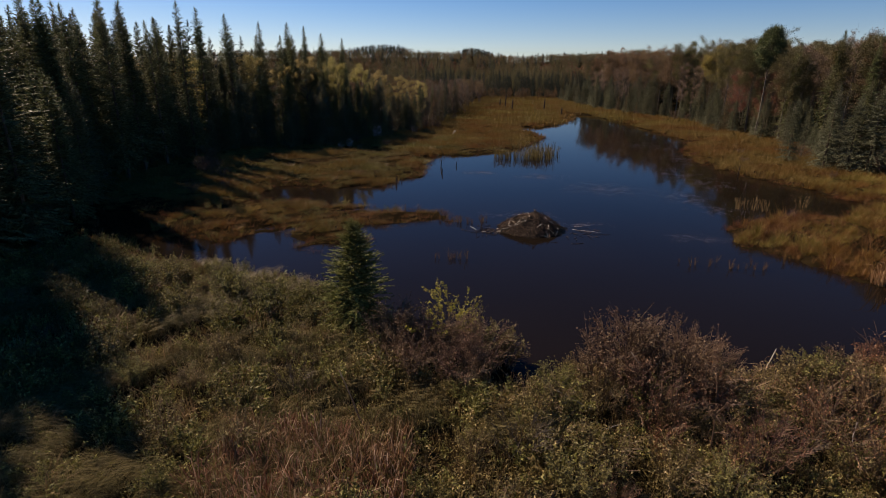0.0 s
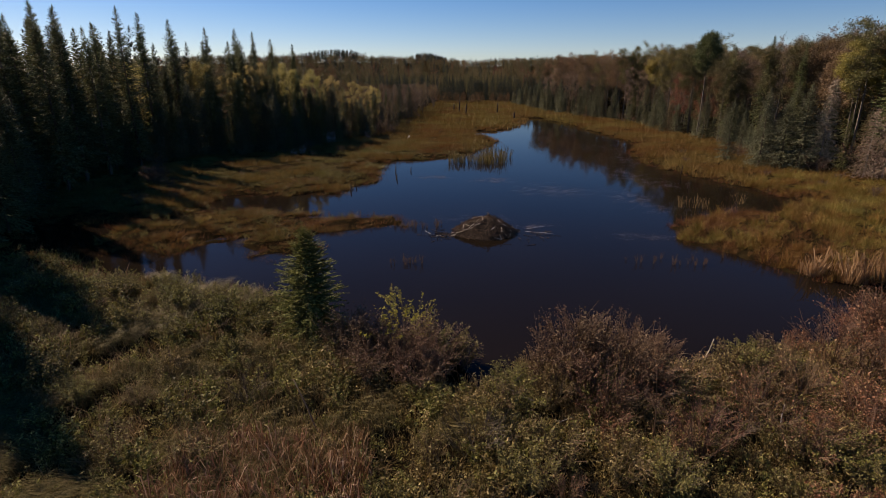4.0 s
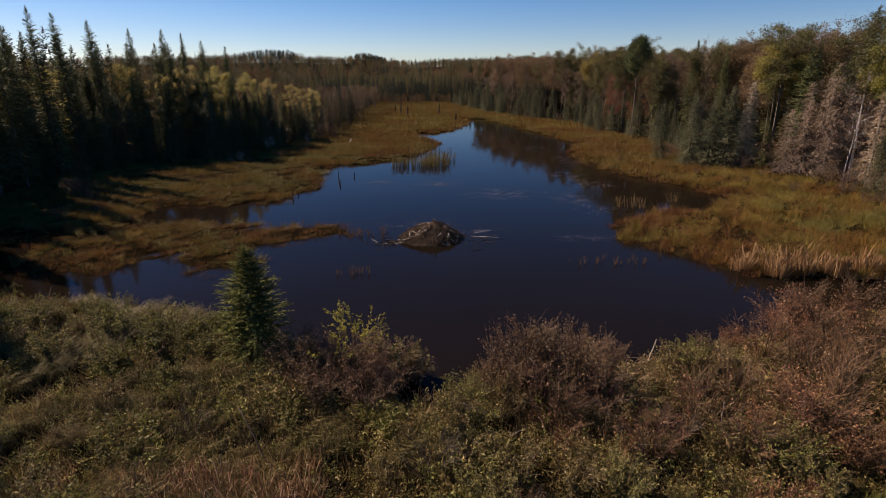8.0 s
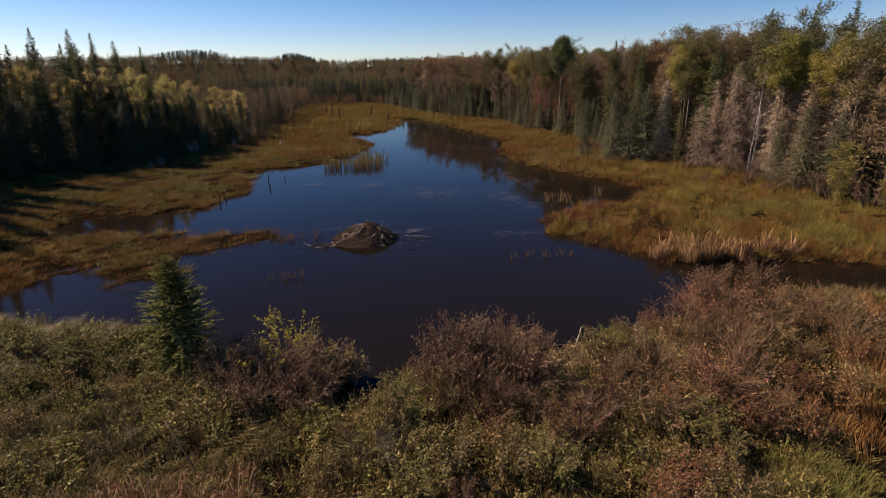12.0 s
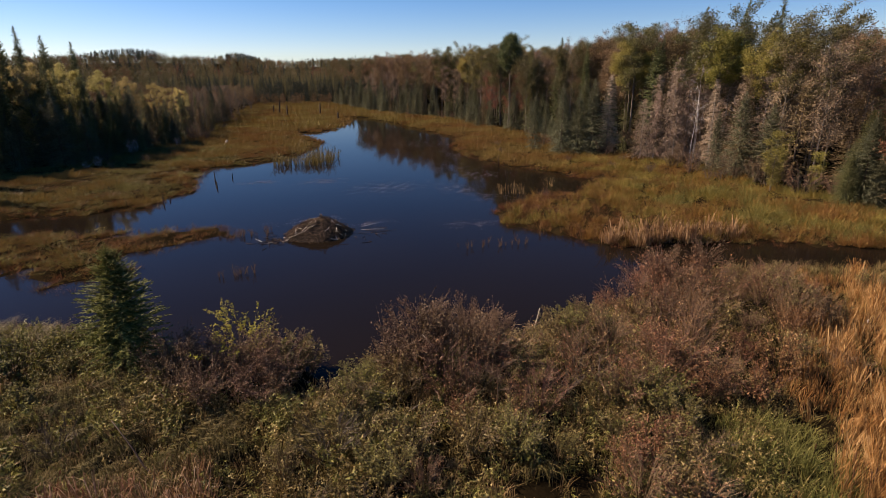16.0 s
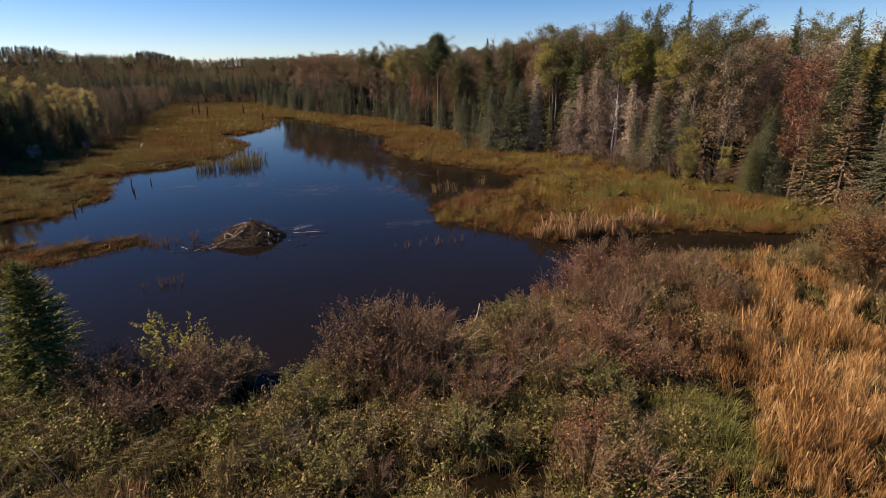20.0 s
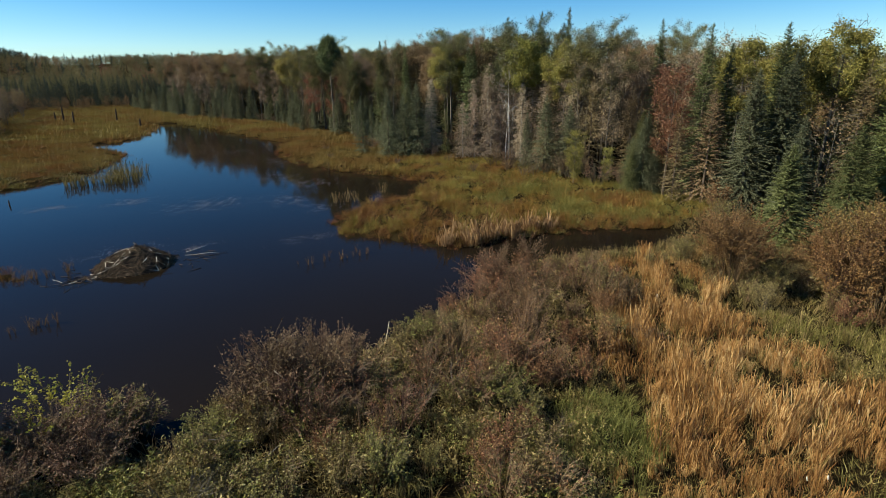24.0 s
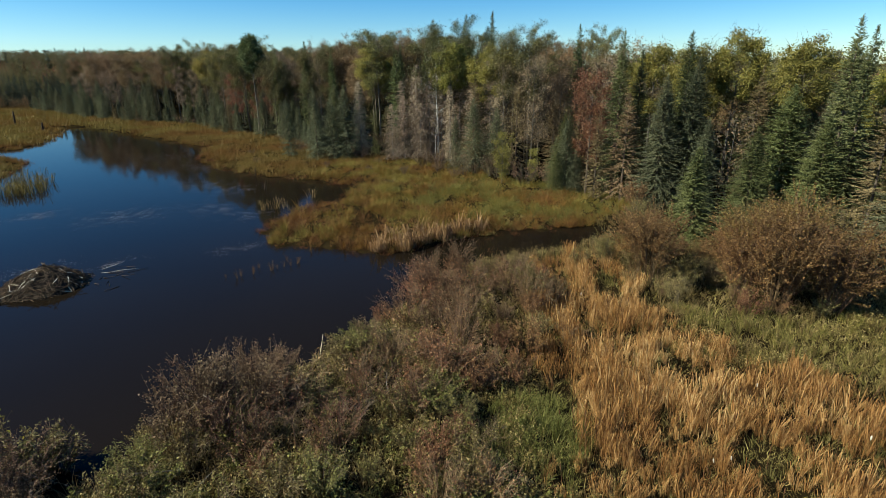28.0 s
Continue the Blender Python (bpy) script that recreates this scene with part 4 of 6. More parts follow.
stand(K_OLIVE + K_ASPEN, [(51.3, 55.7, 17), (53.4, 49.4, 16), (54, 44, 15.6), (52, 75, 16.2), (50, 124, 17.4), (48, 140, 17.6), (44, 156, 17.8), (53, 132, 17.4)], G)
stand(K_SPIRE, [(-43, 45.5, 17.4), (-40, 44, 17.2), (-43, 50, 17.4), (-44.2, 53, 17.2), (-40.9, 52.2, 17.8), (-42.6, 57.4, 18), (-42.9, 62, 16.8), (-45.6, 48, 18)], G, squash=0.05)
stand(K_SPIRE, [(-42.9, 54.8, 18.6), (-42.3, 67.4, 19.4), (-44.3, 75.2, 19.6), (-44.3, 83.2, 19.2), (-40.1, 96.6, 19.0), (-39.2, 102.3, 18.8), (-36.9, 105.3, 17.8), (-43.8, 59.1, 18.6), (-46.8, 53.3, 18.0), (-40.3, 43.9, 17.4), (-44.7, 65.9, 17.6), (-42.1, 90.0, 18.6), (-33.9, 108.3, 17.0)], G, squash=0.05)

# ---- the wood on the right ----
taken = [(o.location.x, o.location.y) for o in scene.objects if o.parent is None and o.get("category") == "tree"]


taken += [(x, y) for x in (44.5, 46.5, 48.5, 50.5, 52) for y in (53.5, 55.5, 57.5, 59.5, 61.5, 63.5)]


def band(n, edge, lo, hi, y0, y1, gap, g):
    """Places between lo and hi metres inside a wood's edge."""
    y = g.uniform(y0, y1, n)
    e = EDGE_RIGHT if edge > 0 else EDGE_LEFT
    x = np.interp(y, e[:, 1], e[:, 0]) + edge * g.uniform(lo, hi, n)
    got = spaced(x, y, gap, taken)
    taken.extend(got)
    return got


def tall(places, g, lo, hi):
    return [(x, y, g.uniform(lo, hi)) for x, y in places]


stand(K_FIR + K_FIR + K_THIN[:1], tall(band(200, 1, -1, 3, 66, 236, 1.9, G), G, 3.5, 8), G)
stand(K_FIR + K_DARK[:2] + K_THIN[:1], tall(band(130, 1, 3, 7, 66, 236, 2.8, G), G, 7, 11), G)
stand(K_GREYWOOD, tall(band(70, 1, 3.5, 9, 66, 236, 2.6, G), G, 10, 14.5), G)
stand(K_OCHRE + K_OCHRE + K_OLIVE + K_GREYWOOD, tall(band(120, 1, 7, 14, 66, 236, 3.2, G), G, 14, 17.4), G)
stand(K_FIR, tall(band(80, 1, 0, 3, 28, 66, 2.7, G), G, 4, 8.5), G)
stand(K_THIN + K_THIN + K_FIR + K_DEAD + K_DARK[:1], tall(band(100, 1, 2, 7, 28, 68, 2.5, G), G, 8.5, 13), G)
stand(K_GREYWOOD, tall(band(80, 1, 3, 10, 30, 68, 2.2, G), G, 11.5, 15.4), G)
stand(K_OCHRE + K_OLIVE + K_GREYWOOD, tall(band(70, 1, 6, 13, 33, 66, 3.0, G), G, 12.5, 16), G)
stand(K_NEARFIR + K_DARK[:2], tall(band(120, 1, 4, 11, -10, 30, 2.5, G), G, 7.5, 11.8), G)
stand(K_DARK + K_THIN[:1], tall(band(70, 1, 6, 14, -10, 236, 2.8, G), G, 10.5, 14), G)
stand(K_OLIVE + K_ASPEN + K_OCHRE, tall(band(60, 1, 9, 22, -5, 32, 3.4, G), G, 9, 11.2), G)
stand(K_OCHRE + K_OLIVE + K_OCHRE, tall(band(110, 1, 10, 24, 66, 236, 3.4, G), G, 15, 17.8), G)
stand(K_OCHRE + K_OLIVE + K_OCHRE, tall(band(56, 1, 10, 24, 36, 66, 3.4, G), G, 12.5, 16), G)
stand(K_DARK + K_SPIRE, tall(band(50, 1, 8, 24, 28, 236, 3.0, G), G, 13, 16.5), G)
stand(K_DARK + K_SPIRE, tall(band(40, 1, 8, 22, -10, 32, 2.6, G), G, 9.5, 13), G)
stand(K_MARSHBUSH, tall(band(80, 1, -2.5, 0.8, 24, 66, 1.4, G), G, 1.4, 3.2), G)
stand(K_FIR + K_MARSHBUSH + K_OLIVES, tall(band(100, 1, 0, 5, 24, 66, 1.2, G), G, 2, 5), G)
stand(K_MARSHBUSH, tall(band(24, 1, -2, 0.5, 66, 200, 2.2, G), G, 1.2, 2.6), G)

stand(K_OLIVE + K_OCHRE, tall(band(80, 1, 22, 40, 52, 200, 3.8, G), G, 14, 16), G)
stand(K_OLIVE + K_OCHRE, tall(band(40, 1, 20, 40, 10, 52, 3.8, G), G, 10.5, 12.5), G)

# ---- the wood on the left ----
stand(K_DARK, [(-30.4, 24.2, 15), (-29.8, 25.4, 14), (-33, 20, 16), (-35, 23.4, 17), (-34, 17.6, 15), (-36.5, 19.5, 16)], G)
K_BROAD = [conifer_kit("broad tall dark spruce shading the bank", "spruces of the wood", 18, r, M_NEEDLE, gap=0.26, spray=0.55, count=11, bare=0.04, power=0.7) for r in (4.2, 3.8)]
stand(K_BROAD, [(-34.3, 26.3, 22), (-36.2, 24.2, 22), (-34.8, 32.4, 18), (-38, 28, 22)], G, squash=0.05)
stand(K_DARK, [(-30.6, 29.2, 14.5), (-31.6, 22.6, 15.5), (-33.8, 26, 14), (-33.5, 31.5, 13)], G)
stand(K_DARK, tall(band(40, -1, 0, 3, 30, 46, 1.9, G), G, 8, 12), G)
stand(K_DARK, tall(band(60, -1, 3, 8, 30, 46, 1.9, G), G, 13, 17), G)
stand(K_DARK + K_FIR, tall(band(60, -1, 0, 4, 46, 76, 1.9, G), G, 5, 10.5), G)
stand(K_DARK + K_FIR, tall(band(60, -1, 0.5, 5, 40, 72, 1.9, G), G, 5, 8.5), G)
stand(K_DARK, tall(band(130, -1, 4, 11, 46, 76, 1.9, G), G, 13, 18), G)
_asp = [(-47.8, 77.6, 13.4), (-41.2, 83.6, 13.6), (-38.2, 87.4, 12.4), (-33.8, 88.2, 13.2), (-36.2, 93.4, 13.8), (-29.8, 92.4, 12.8), (-27.4, 98.6, 12.4), (-32.4, 98.4, 13.4), (-25.6, 105.6, 11.4), (-23.6, 112.4, 10.6), (-52.5, 72.5, 13),
        (-45.5, 91, 14), (-22.6, 119, 9.8), (-21.4, 127, 9.4), (-53, 84, 13.6)]
taken.extend((x, y) for x, y, h in _asp)
stand(K_GOLD, _asp, G)
stand(K_SPIRE + K_DARK, [(-44.4, 80.6, 13.6), (-39.2, 82.2, 12), (-36, 85.2, 11.6), (-33.6, 91.6, 13), (-31.4, 88.2, 11), (-29.6, 96, 11.4), (-27, 94, 10), (-26, 101.4, 10.2), (-24.6, 108.6, 9.4), (-42.6, 87.2, 14.4), (-38.4, 91.2, 14), (-35, 97.4, 13.6), (-49.6, 75, 14.4), (-47.6, 83.4, 15)], G)
stand(K_DARK + K_FIR, tall(band(150, -1, 0.6, 4.2, 62, 100, 1.5, G), G, 7.5, 10.6), G)
stand(K_DARK + K_FIR + K_FIR, tall(band(120, -1, -0.8, 3.0, 66, 108, 1.15, G), G, 4, 7.5), G)
stand(K_DARK, tall(band(90, -1, 5, 13, 56, 100, 2.0, G), G, 11.5, 14.5), G)
stand(K_FIR + K_MARSHBUSH, tall(band(80, -1, -0.5, 4, 52, 112, 1.2, G), G, 1.5, 3.6), G)
stand(K_DARK + K_FIR, tall(band(60, -1, 0, 6, 98, 160, 2.2, G), G, 5, 9.5), G)
stand(K_BRUSH + K_BRUSH + K_THIN[:2] + K_OCHRE[:1] + K_GREYWOOD[:1], tall(band(130, -1, -1.5, 9, 98, 190, 1.9, G), G, 4.5, 9.5), G)
stand(K_DARK, tall(band(150, -1, 6, 18, 24, 98, 2.3, G), G, 15.5, 18.5), G)
stand(K_BRUSH + K_OCHRE[:1], tall(band(70, -1, -1, 8, 120, 235, 2.6, G), G, 5, 9), G)
stand(K_MARSHBUSH, tall(band(30, -1, -3, 0, 76, 160, 2.0, G), G, 1.2, 2.6), G)

stand([conifer_kit("small spruce on a bare dark trunk at the meadow edge", "", 7, 1.0, M_NEEDLE, gap=0.2, spray=0.32, bare=0.38, count=8)], [(37.4, 77, 6.8)], G)
stand(K_BRUSH, [(45.8, 49.2, 3), (46.4, 51.6, 3.4), (45, 46.4, 2.8), (45.6, 54.2, 3.2), (46.8, 47.4, 3.6)], G)
stand(K_MARSHBUSH, [(40.5, 52.5, 1.3), (38.6, 57.4, 1.1), (44.6, 50.6, 1.6), (43.2, 46.2, 1.4), (45.2, 54.8, 2.2), (46.4, 52.6, 2.4), (35.4, 48.2, 0.9), (47.6, 55.6, 2.0), (42, 60.4, 1.2), (36.2, 64.4, 1.0), (30.5, 74, 1.0), (33, 82, 1.1)], G)

K_PALE = [shrub_kit("small bush with pale silvery leaves by the wood", 2.4, 1.0, M_PALELEAF, M_GREYTWIG, "bushes at the marsh edge", stems=14, twigs=8, n_leaf=260, size=0.16, thick=0.016)]
stand(K_PALE, [(-23.0, 90.6, 2.6), (-24.4, 79.4, 1.7), (-25.6, 79.0, 1.2), (-18.4, 101, 1.6)], G)
stand(K_MARSHBUSH, [(-33.4, 55.6, 2.6), (-34.6, 56.6, 2.2), (-31.2, 54.2, 1.5), (-27.8, 48.8, 1.3), (-38.6, 64.6, 2.4), (-36.2, 61.0, 1.6), (-30.2, 46.8, 1.4), (-22.6, 78.8, 1.1), (-19.8, 84.0, 1.2)], G)

# ---- alders and brush ----
stand(K_ALDER, [(31.4, 7.4, 6.0), (33.2, 5.2, 5.6), (34.4, 8.6, 5.8), (29.8, 13.8, 4.8), (32, 15.6, 4.4), (31.8, 9.4, 4.8), (34.2, 9.9, 5.4), (37.6, 8.6, 5.4)], G)
stand(K_ALDER_O, [(36.4, 6.0, 5.2), (31.2, 12.2, 2.4), (37.4, 11.0, 4.6), (28.2, 11.2, 1.8), (36.2, 18.2, 3.6), (31.0, 17.6, 2.6)], G)
stand(K_DOME, [(-4.2, 19.2, 2.5), (-2.4, 18.9, 2.7), (-0.8, 18.7, 2.6), (-3.4, 17.6, 2.0), (-1.2, 17.2, 2.0), (5.0, 18.0, 3.0), (6.8, 18.2, 2.8)], G)
stand(K_ARCH, [(13.6, 14.4, 2.5), (17.6, 17.6, 2.7), (15.4, 19.2, 2.6), (19.8, 19.4, 2.7), (10.2, 15.0, 2.3), (8.0, 13.6, 2.0), (5.6, 15.0, 2.0), (21.6, 16.4, 2.5), (15.8, 15.6, 2.5), (12.4, 16.4, 2.2), (18.4, 21.2, 2.7), (22.8, 19.0, 2.5), (7.6, 16.6, 2.3), (11.0, 13.2, 2.0), (14.8, 13.0, 2.0)], G)
stand(K_RED + K_OLIVES, [(x, y, G.uniform(1.2, 2.0)) for x, y in spaced(G.uniform(29, 38.5, 90), G.uniform(4.5, 18.5, 90), 1.5)], G)
stand(K_YELLOW, [(-2.2, 20.2, 2.9)], G)
stand(K_LIME, [(11.9, 17.8, 1.9), (12.7, 18.5, 1.7), (11.2, 18.4, 1.5), (2.4, 17.3, 1.4), (12.0, 11.4, 1.5), (1.8, 16.4, 1.2), (-0.2, 19.6, 1.5), (-13.4, 15.4, 1.2), (8.4, 15.6, 1.4)], G)
stand(K_OLIVES, [(-0.7, 19.8, 2.5), (0.1, 19.2, 2.2)], G)
stand(K_PURPLE, [(-3.6, 19.6, 2.3), (-2.4, 18.6, 2.2), (-1.2, 18.2, 2.4), (-4.6, 18.6, 1.9), (-3.2, 17.4, 1.8), (-0.6, 17.2, 1.6),
                 (4.6, 17.6, 3.3), (5.6, 18.4, 3.1), (3.6, 17.2, 2.6), (6.4, 16.8, 2.9), (7.4, 17.8, 2.6), (5.2, 16.2, 2.4), (8.4, 18.6, 2.0),
                 (20.2, 23.0, 2.6), (22.4, 22.6, 2.8), (18.6, 21.8, 2.4)], G)


HOLLOWS = ((6.2, 10.2, 1.5), (13.2, 11.2, 1.1), (-4.9, 20.8, 0.8), (-9.0, 18.4, 1.0), (0.6, 17.6, 0.7), (5.6, 10.6, 0.9), (7.4, 10.0, 0.7), (13.4, 11.0, 0.8), (15.4, 13.6, 0.9), (-2.5, 18.0, 0.8), (-8.0, 15.7, 0.9), (-10.4, 16.9, 0.8), (-4.6, 15.3, 0.7), (-14.4, 18.4, 0.9), (0.4, 16.4, 0.8), (9.8, 15.2, 0.6), (4.8, 14.6, 0.6), (19.6, 16.6, 0.7), (-1.5, 12.6, 0.7), (-17.5, 21.5, 0.8))     # gaps cut in the brush, baring dark ground as its deep shade: x, y, radius


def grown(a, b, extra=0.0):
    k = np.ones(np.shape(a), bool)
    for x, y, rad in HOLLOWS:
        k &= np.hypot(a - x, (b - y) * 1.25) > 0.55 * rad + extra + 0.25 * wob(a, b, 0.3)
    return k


def zone(poly, n, gap, g, water=0.4):
    p = np.array(poly, float)
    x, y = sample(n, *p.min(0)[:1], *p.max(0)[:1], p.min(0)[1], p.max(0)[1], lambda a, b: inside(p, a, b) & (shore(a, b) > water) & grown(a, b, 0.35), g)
    return spaced(x, y, gap)


Z_RED = [(12, 18.7), (19, 23.6), (27, 20.6), (23.5, 15.5), (20, 12), (14.4, 11.8), (12.6, 15.2)]
Z_MID = [(-1, 8), (2, 16.8), (4, 16.5), (9, 18.8), (12, 18.5), (13, 14.5), (13.5, 10.5), (9, 7)]
Z_LEFT = [(-28, 30), (-8, 24.5), (-4.5, 20), (0, 16.8), (0, 8.5), (-16, 7), (-28, 16)]
Z_CATTAIL = [(27.5, 20.6), (33.5, 18.6), (28.4, 13.4), (26.3, 10.1), (24, 6.4), (25.5, 2.5), (23, -3), (17, -1.5), (12.2, 6.2), (14.0, 9.4), (16.7, 11.5), (21.1, 15.2), (24.2, 17.8)]
Z_GREEN = [(26, 11), (31, 8), (36, 3.4), (33, -3), (25, -2), (24.6, 6)]
stand(K_RED + K_RED + K_PURPLE + K_OLIVES + K_ARCH[:1], [(x, y, G.uniform(1.1, 2.4)) for x, y in zone(Z_RED, 260, 1.25, G)], G)
stand(K_GREENS, [(12.2, 18.9, 1.4), (13.1, 19.5, 1.3), (11.6, 18.2, 1.2), (11.8, 12.6, 1.5), (12.7, 13.0, 1.4), (2.2, 15.6, 1.6), (1.6, 14.4, 1.3), (-9.6, 22.6, 1.5), (-8.6, 21.2, 1.3), (-10.8, 21.6, 1.7), (-11.4, 23.2, 1.4), (-13.8, 23.4, 1.6), (-15, 24.6, 1.5), (-17.6, 24.4, 1.7), (-12.4, 20.4, 1.4), (-15.4, 21.6, 1.6), (-18.8, 22.8, 1.5), (-20.8, 24.6, 1.6), (-9.2, 18.6, 1.3), (-12.5, 24.4, 1.2), (-16, 25.6, 1.3), (-19, 26, 1.2)], G)
stand(K_OLIVES + K_OLIVES + K_LIME[:1] + K_GREYS + K_ARCH[:1] + K_RED[:1], [(x, y, G.uniform(0.9, 1.9)) for x, y in zone(Z_MID, 400, 1.0, G)], G)
stand(K_OLIVES + K_GREENS + K_GREENS + K_GREYS[:1], [(x, y, G.uniform(0.7, 1.6)) for x, y in zone(Z_LEFT, 400, 2.0, G)], G)
_w, _c = broadleaf_shape(G, 4.3, 0.75, low=0.4, limbs=9, n_leaf=420, size=0.075, clump=0.14, lean=0.05)
stand([kit("sapling", "slender dark-stemmed sapling with few leaves in the brush", "tree", "", 4.3, ("trunk", _w, M_TWIG, ""), ("foliage", _c, M_SHRUB_PURPLE, ""))], [(6.6, 13.8, 3.2)], G)

# ---- herbs and grass of the near bank ----
H = np.random.default_rng(33)


def strew(name, material, label, category, templates, n, box, keep, g, size=(0.7, 1.25), tilt=0.12, water=0.15, sink=0.03, clumpy=0.6, hump=0.0):
    x, y = sample(n, *box, keep, g)
    lump = 0.5 + 0.3 * wob(x, y, 0.8) + 0.2 * wob(x + 3, y + 7, 0.33)
    k = (shore(x, y) > water) & (g.uniform(0, 1, len(x)) < 1 - clumpy + clumpy * lump)
    x, y, lump = x[k], y[k], lump[k]
    return stuff(name, scatter(templates, on_ground(x, y, sink), g.uniform(0, 6.28, len(x)), g.uniform(*size, len(x)) * (1 - 0.5 * clumpy + clumpy * lump) * (1 + hump * wob(x + 11, y - 5, 1.7)), g, tilt), material, label, category)



TALLTUFTS = [tuft_shape(H, 18, 1.0, 0.22, 0.02, 0.7) for _ in range(6)]
FORBS = [forb_shape(H) for _ in range(6)]
BIGFORBS = [forb_shape(H, 1.0, 8, 10, 0.095) for _ in range(6)]
CATTAILS = [cattail_shape(H) for _ in range(8)]
FIELDTAILS = [cattail_shape(H, 20, 1.0, 0.016, 0.8, 1.6) for _ in range(8)]
LOWTUFTS = [thin_tuft(H, 14, 0.5, 0.42, 0.035, 0.9) for _ in range(6)]
MIDTUFTS = [thin_tuft(H, 18, 0.95, 0.32, 0.028, 0.45) for _ in range(6)]
MARSHTUFTS = [thin_tuft(H, 18, 0.62, 0.48, 0.045, 1.0) for _ in range(6)]
FARTUFTS = [thin_tuft(H, 14, 0.75, 0.5, 0.05, 0.4) for _ in range(6)]


def ragged(poly, by=1.3):
    p = np.array(poly, float)
    return lambda a, b: inside(p, a + by * wob(a, b, 0.9) + 0.5 * wob(b, a, 0.3), b + by * wob(a + 4, b + 2, 0.8))


def near_bank(a, b):
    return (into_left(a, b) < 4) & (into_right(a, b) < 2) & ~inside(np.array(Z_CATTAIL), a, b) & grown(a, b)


strew("bank_grass", M_GRASS, "tangled olive and straw grass on the bank", "grass", TALLTUFTS, 7000, (-32, 14, 5, 30), near_bank, H, (0.5, 1.0), clumpy=0.9, hump=0.3)
strew("bank_herbs", M_FORB, "dense olive-brown herbs covering the bank", "herbs", FORBS, 9500, (-6, 26, 5, 25), near_bank, H, (0.45, 1.0), clumpy=0.95, hump=0.3)
strew("green_herbs", M_FORB_GREEN, "dense green leafy herbs on the sunny bank", "herbs", BIGFORBS, 4600, (-32, -3, 7, 31), near_bank, H, (0.4, 0.95), clumpy=0.95, hump=0.35)
strew("bank_leafy_herbs", M_FORB_GREEN, "green leafy herbs between the olive brush", "herbs", BIGFORBS, 1000, (-3, 14, 6, 17.5), near_bank, H, (0.4, 0.95), clumpy=1.0, hump=0.3)
strew("green_grass", M_GRASS_LUSH, "fresh green grass beside the alders", "grass", TALLTUFTS, 4200, (22, 38, -4, 14), ragged(Z_GREEN), H, (0.35, 0.7), clumpy=0.9, hump=0.3)
strew("cattail_undergrowth", M_GRASS_GREEN, "green grass between the dry cattails", "grass", TALLTUFTS, 2200, (10, 36, -4, 22), lambda a, b: ragged(Z_CATTAIL, 2.0)(a, b) & (wob(a + 5, b, 1.4) + 0.5 * wob(a, b, 0.5) > 0.0), H, (0.45, 0.85), clumpy=0.9)
strew("bank_undergrowth", M_FORB, "low matted plants under the bank brush", "herbs", LOWTUFTS, 26000, (-32, 40, -2, 30), lambda a, b: (into_left(a, b) < 3) & (into_right(a, b) < 2) & (a < 42) & grown(a, b), H, (0.4, 0.9), clumpy=0.6)
strew("bank_green_grass", M_GRASS_GREEN, "green grass tuft patch in the bank brush", "grass", TALLTUFTS, 700, (9.5, 16.5, 6.5, 12), lambda a, b: ((a - 13) / 3) ** 2 + ((b - 9.4) / 2.2) ** 2 < 1, H, (0.5, 0.9))
strew("shade_grass", M_GRASS, "straw grass under the alders", "grass", TALLTUFTS, 2600, (24, 46, 0, 24), lambda a, b: (into_right(a, b) < 3) & ~inside(np.array(Z_CATTAIL), a, b), H, (0.5, 0.9))
strew("cattail_field", M_CATTAIL, "dry orange-tan cattail leaves, bent and broken", "cattails", FIELDTAILS, 11500, (11, 34, -4, 21), lambda a, b: ragged(Z_CATTAIL)(a, b) & (wob(a + 5, b, 1.4) + 0.5 * wob(a, b, 0.5) < 0.45), H, (0.55, 1.15), 0.12, clumpy=1.0, hump=0.3)
R = np.random.default_rng(17)


def russet_clump():
    """Several dry cattail plants out of one root."""
    n = 5
    places = np.stack([R.normal(0, 0.22, n), R.normal(0, 0.22, n), np.zeros(n)], 1)
    return scatter(CATTAILS, places, R.uniform(0, 6.28, n), R.uniform(0.7, 1.0, n), R, 0.14)


CLUMPS = [mesh_of("cattail_clump", russet_clump(), M_CATTAIL_PINK) for _ in range(5)]
_x, _y = sample(600, -8, -2.4, 9.5, 13.4, lambda a, b: wob(a, b, 0.8) > -0.5, R)
for x, y in spaced(_x, _y, 0.55):
    ob = tagged(new("cattail_clump", CLUMPS[int(R.integers(0, 5))]), "clump of russet dry cattails with bent leaves", "cattails", "russet cattails in the bank brush")
    ob.matrix_basis = pose(float(x), float(y), float(height(np.array([x]), np.array([y]))[0]) - 0.03, 0, 0, R.uniform(0, 360)) @ Matrix.Scale(R.uniform(0.85, 1.1), 4)

_x, _y = sample(7500, -30, 14, 7, 28, lambda a, b: near_bank(a, b) & (shore(a, b) > 0.6) & (wob(a, b, 1.5) + 0.4 * wob(a, b, 0.5) > np.where(a < -2, -0.1, 0.5) + np.where(a > 8, 9, 0)), H)
stuff("lodged_grass", scatter([lodged_shape(H) for _ in range(6)], on_ground(_x, _y), 2.6 * wob(_x, _y, 4.0) - 0.9 + H.normal(0, 0.35, len(_x)), H.uniform(0.55, 1.0, len(_x)), H, 0.1), M_LODGED, "long olive grass lying over in swathes", "grass")

# ---- marshes ----
Z_PEN = [(16, 37), (18, 44), (24, 47), (33, 52), (31, 59), (40, 67), (50, 60), (46, 42), (52, 28), (43, 20), (38, 24), (33, 28), (22, 30)]


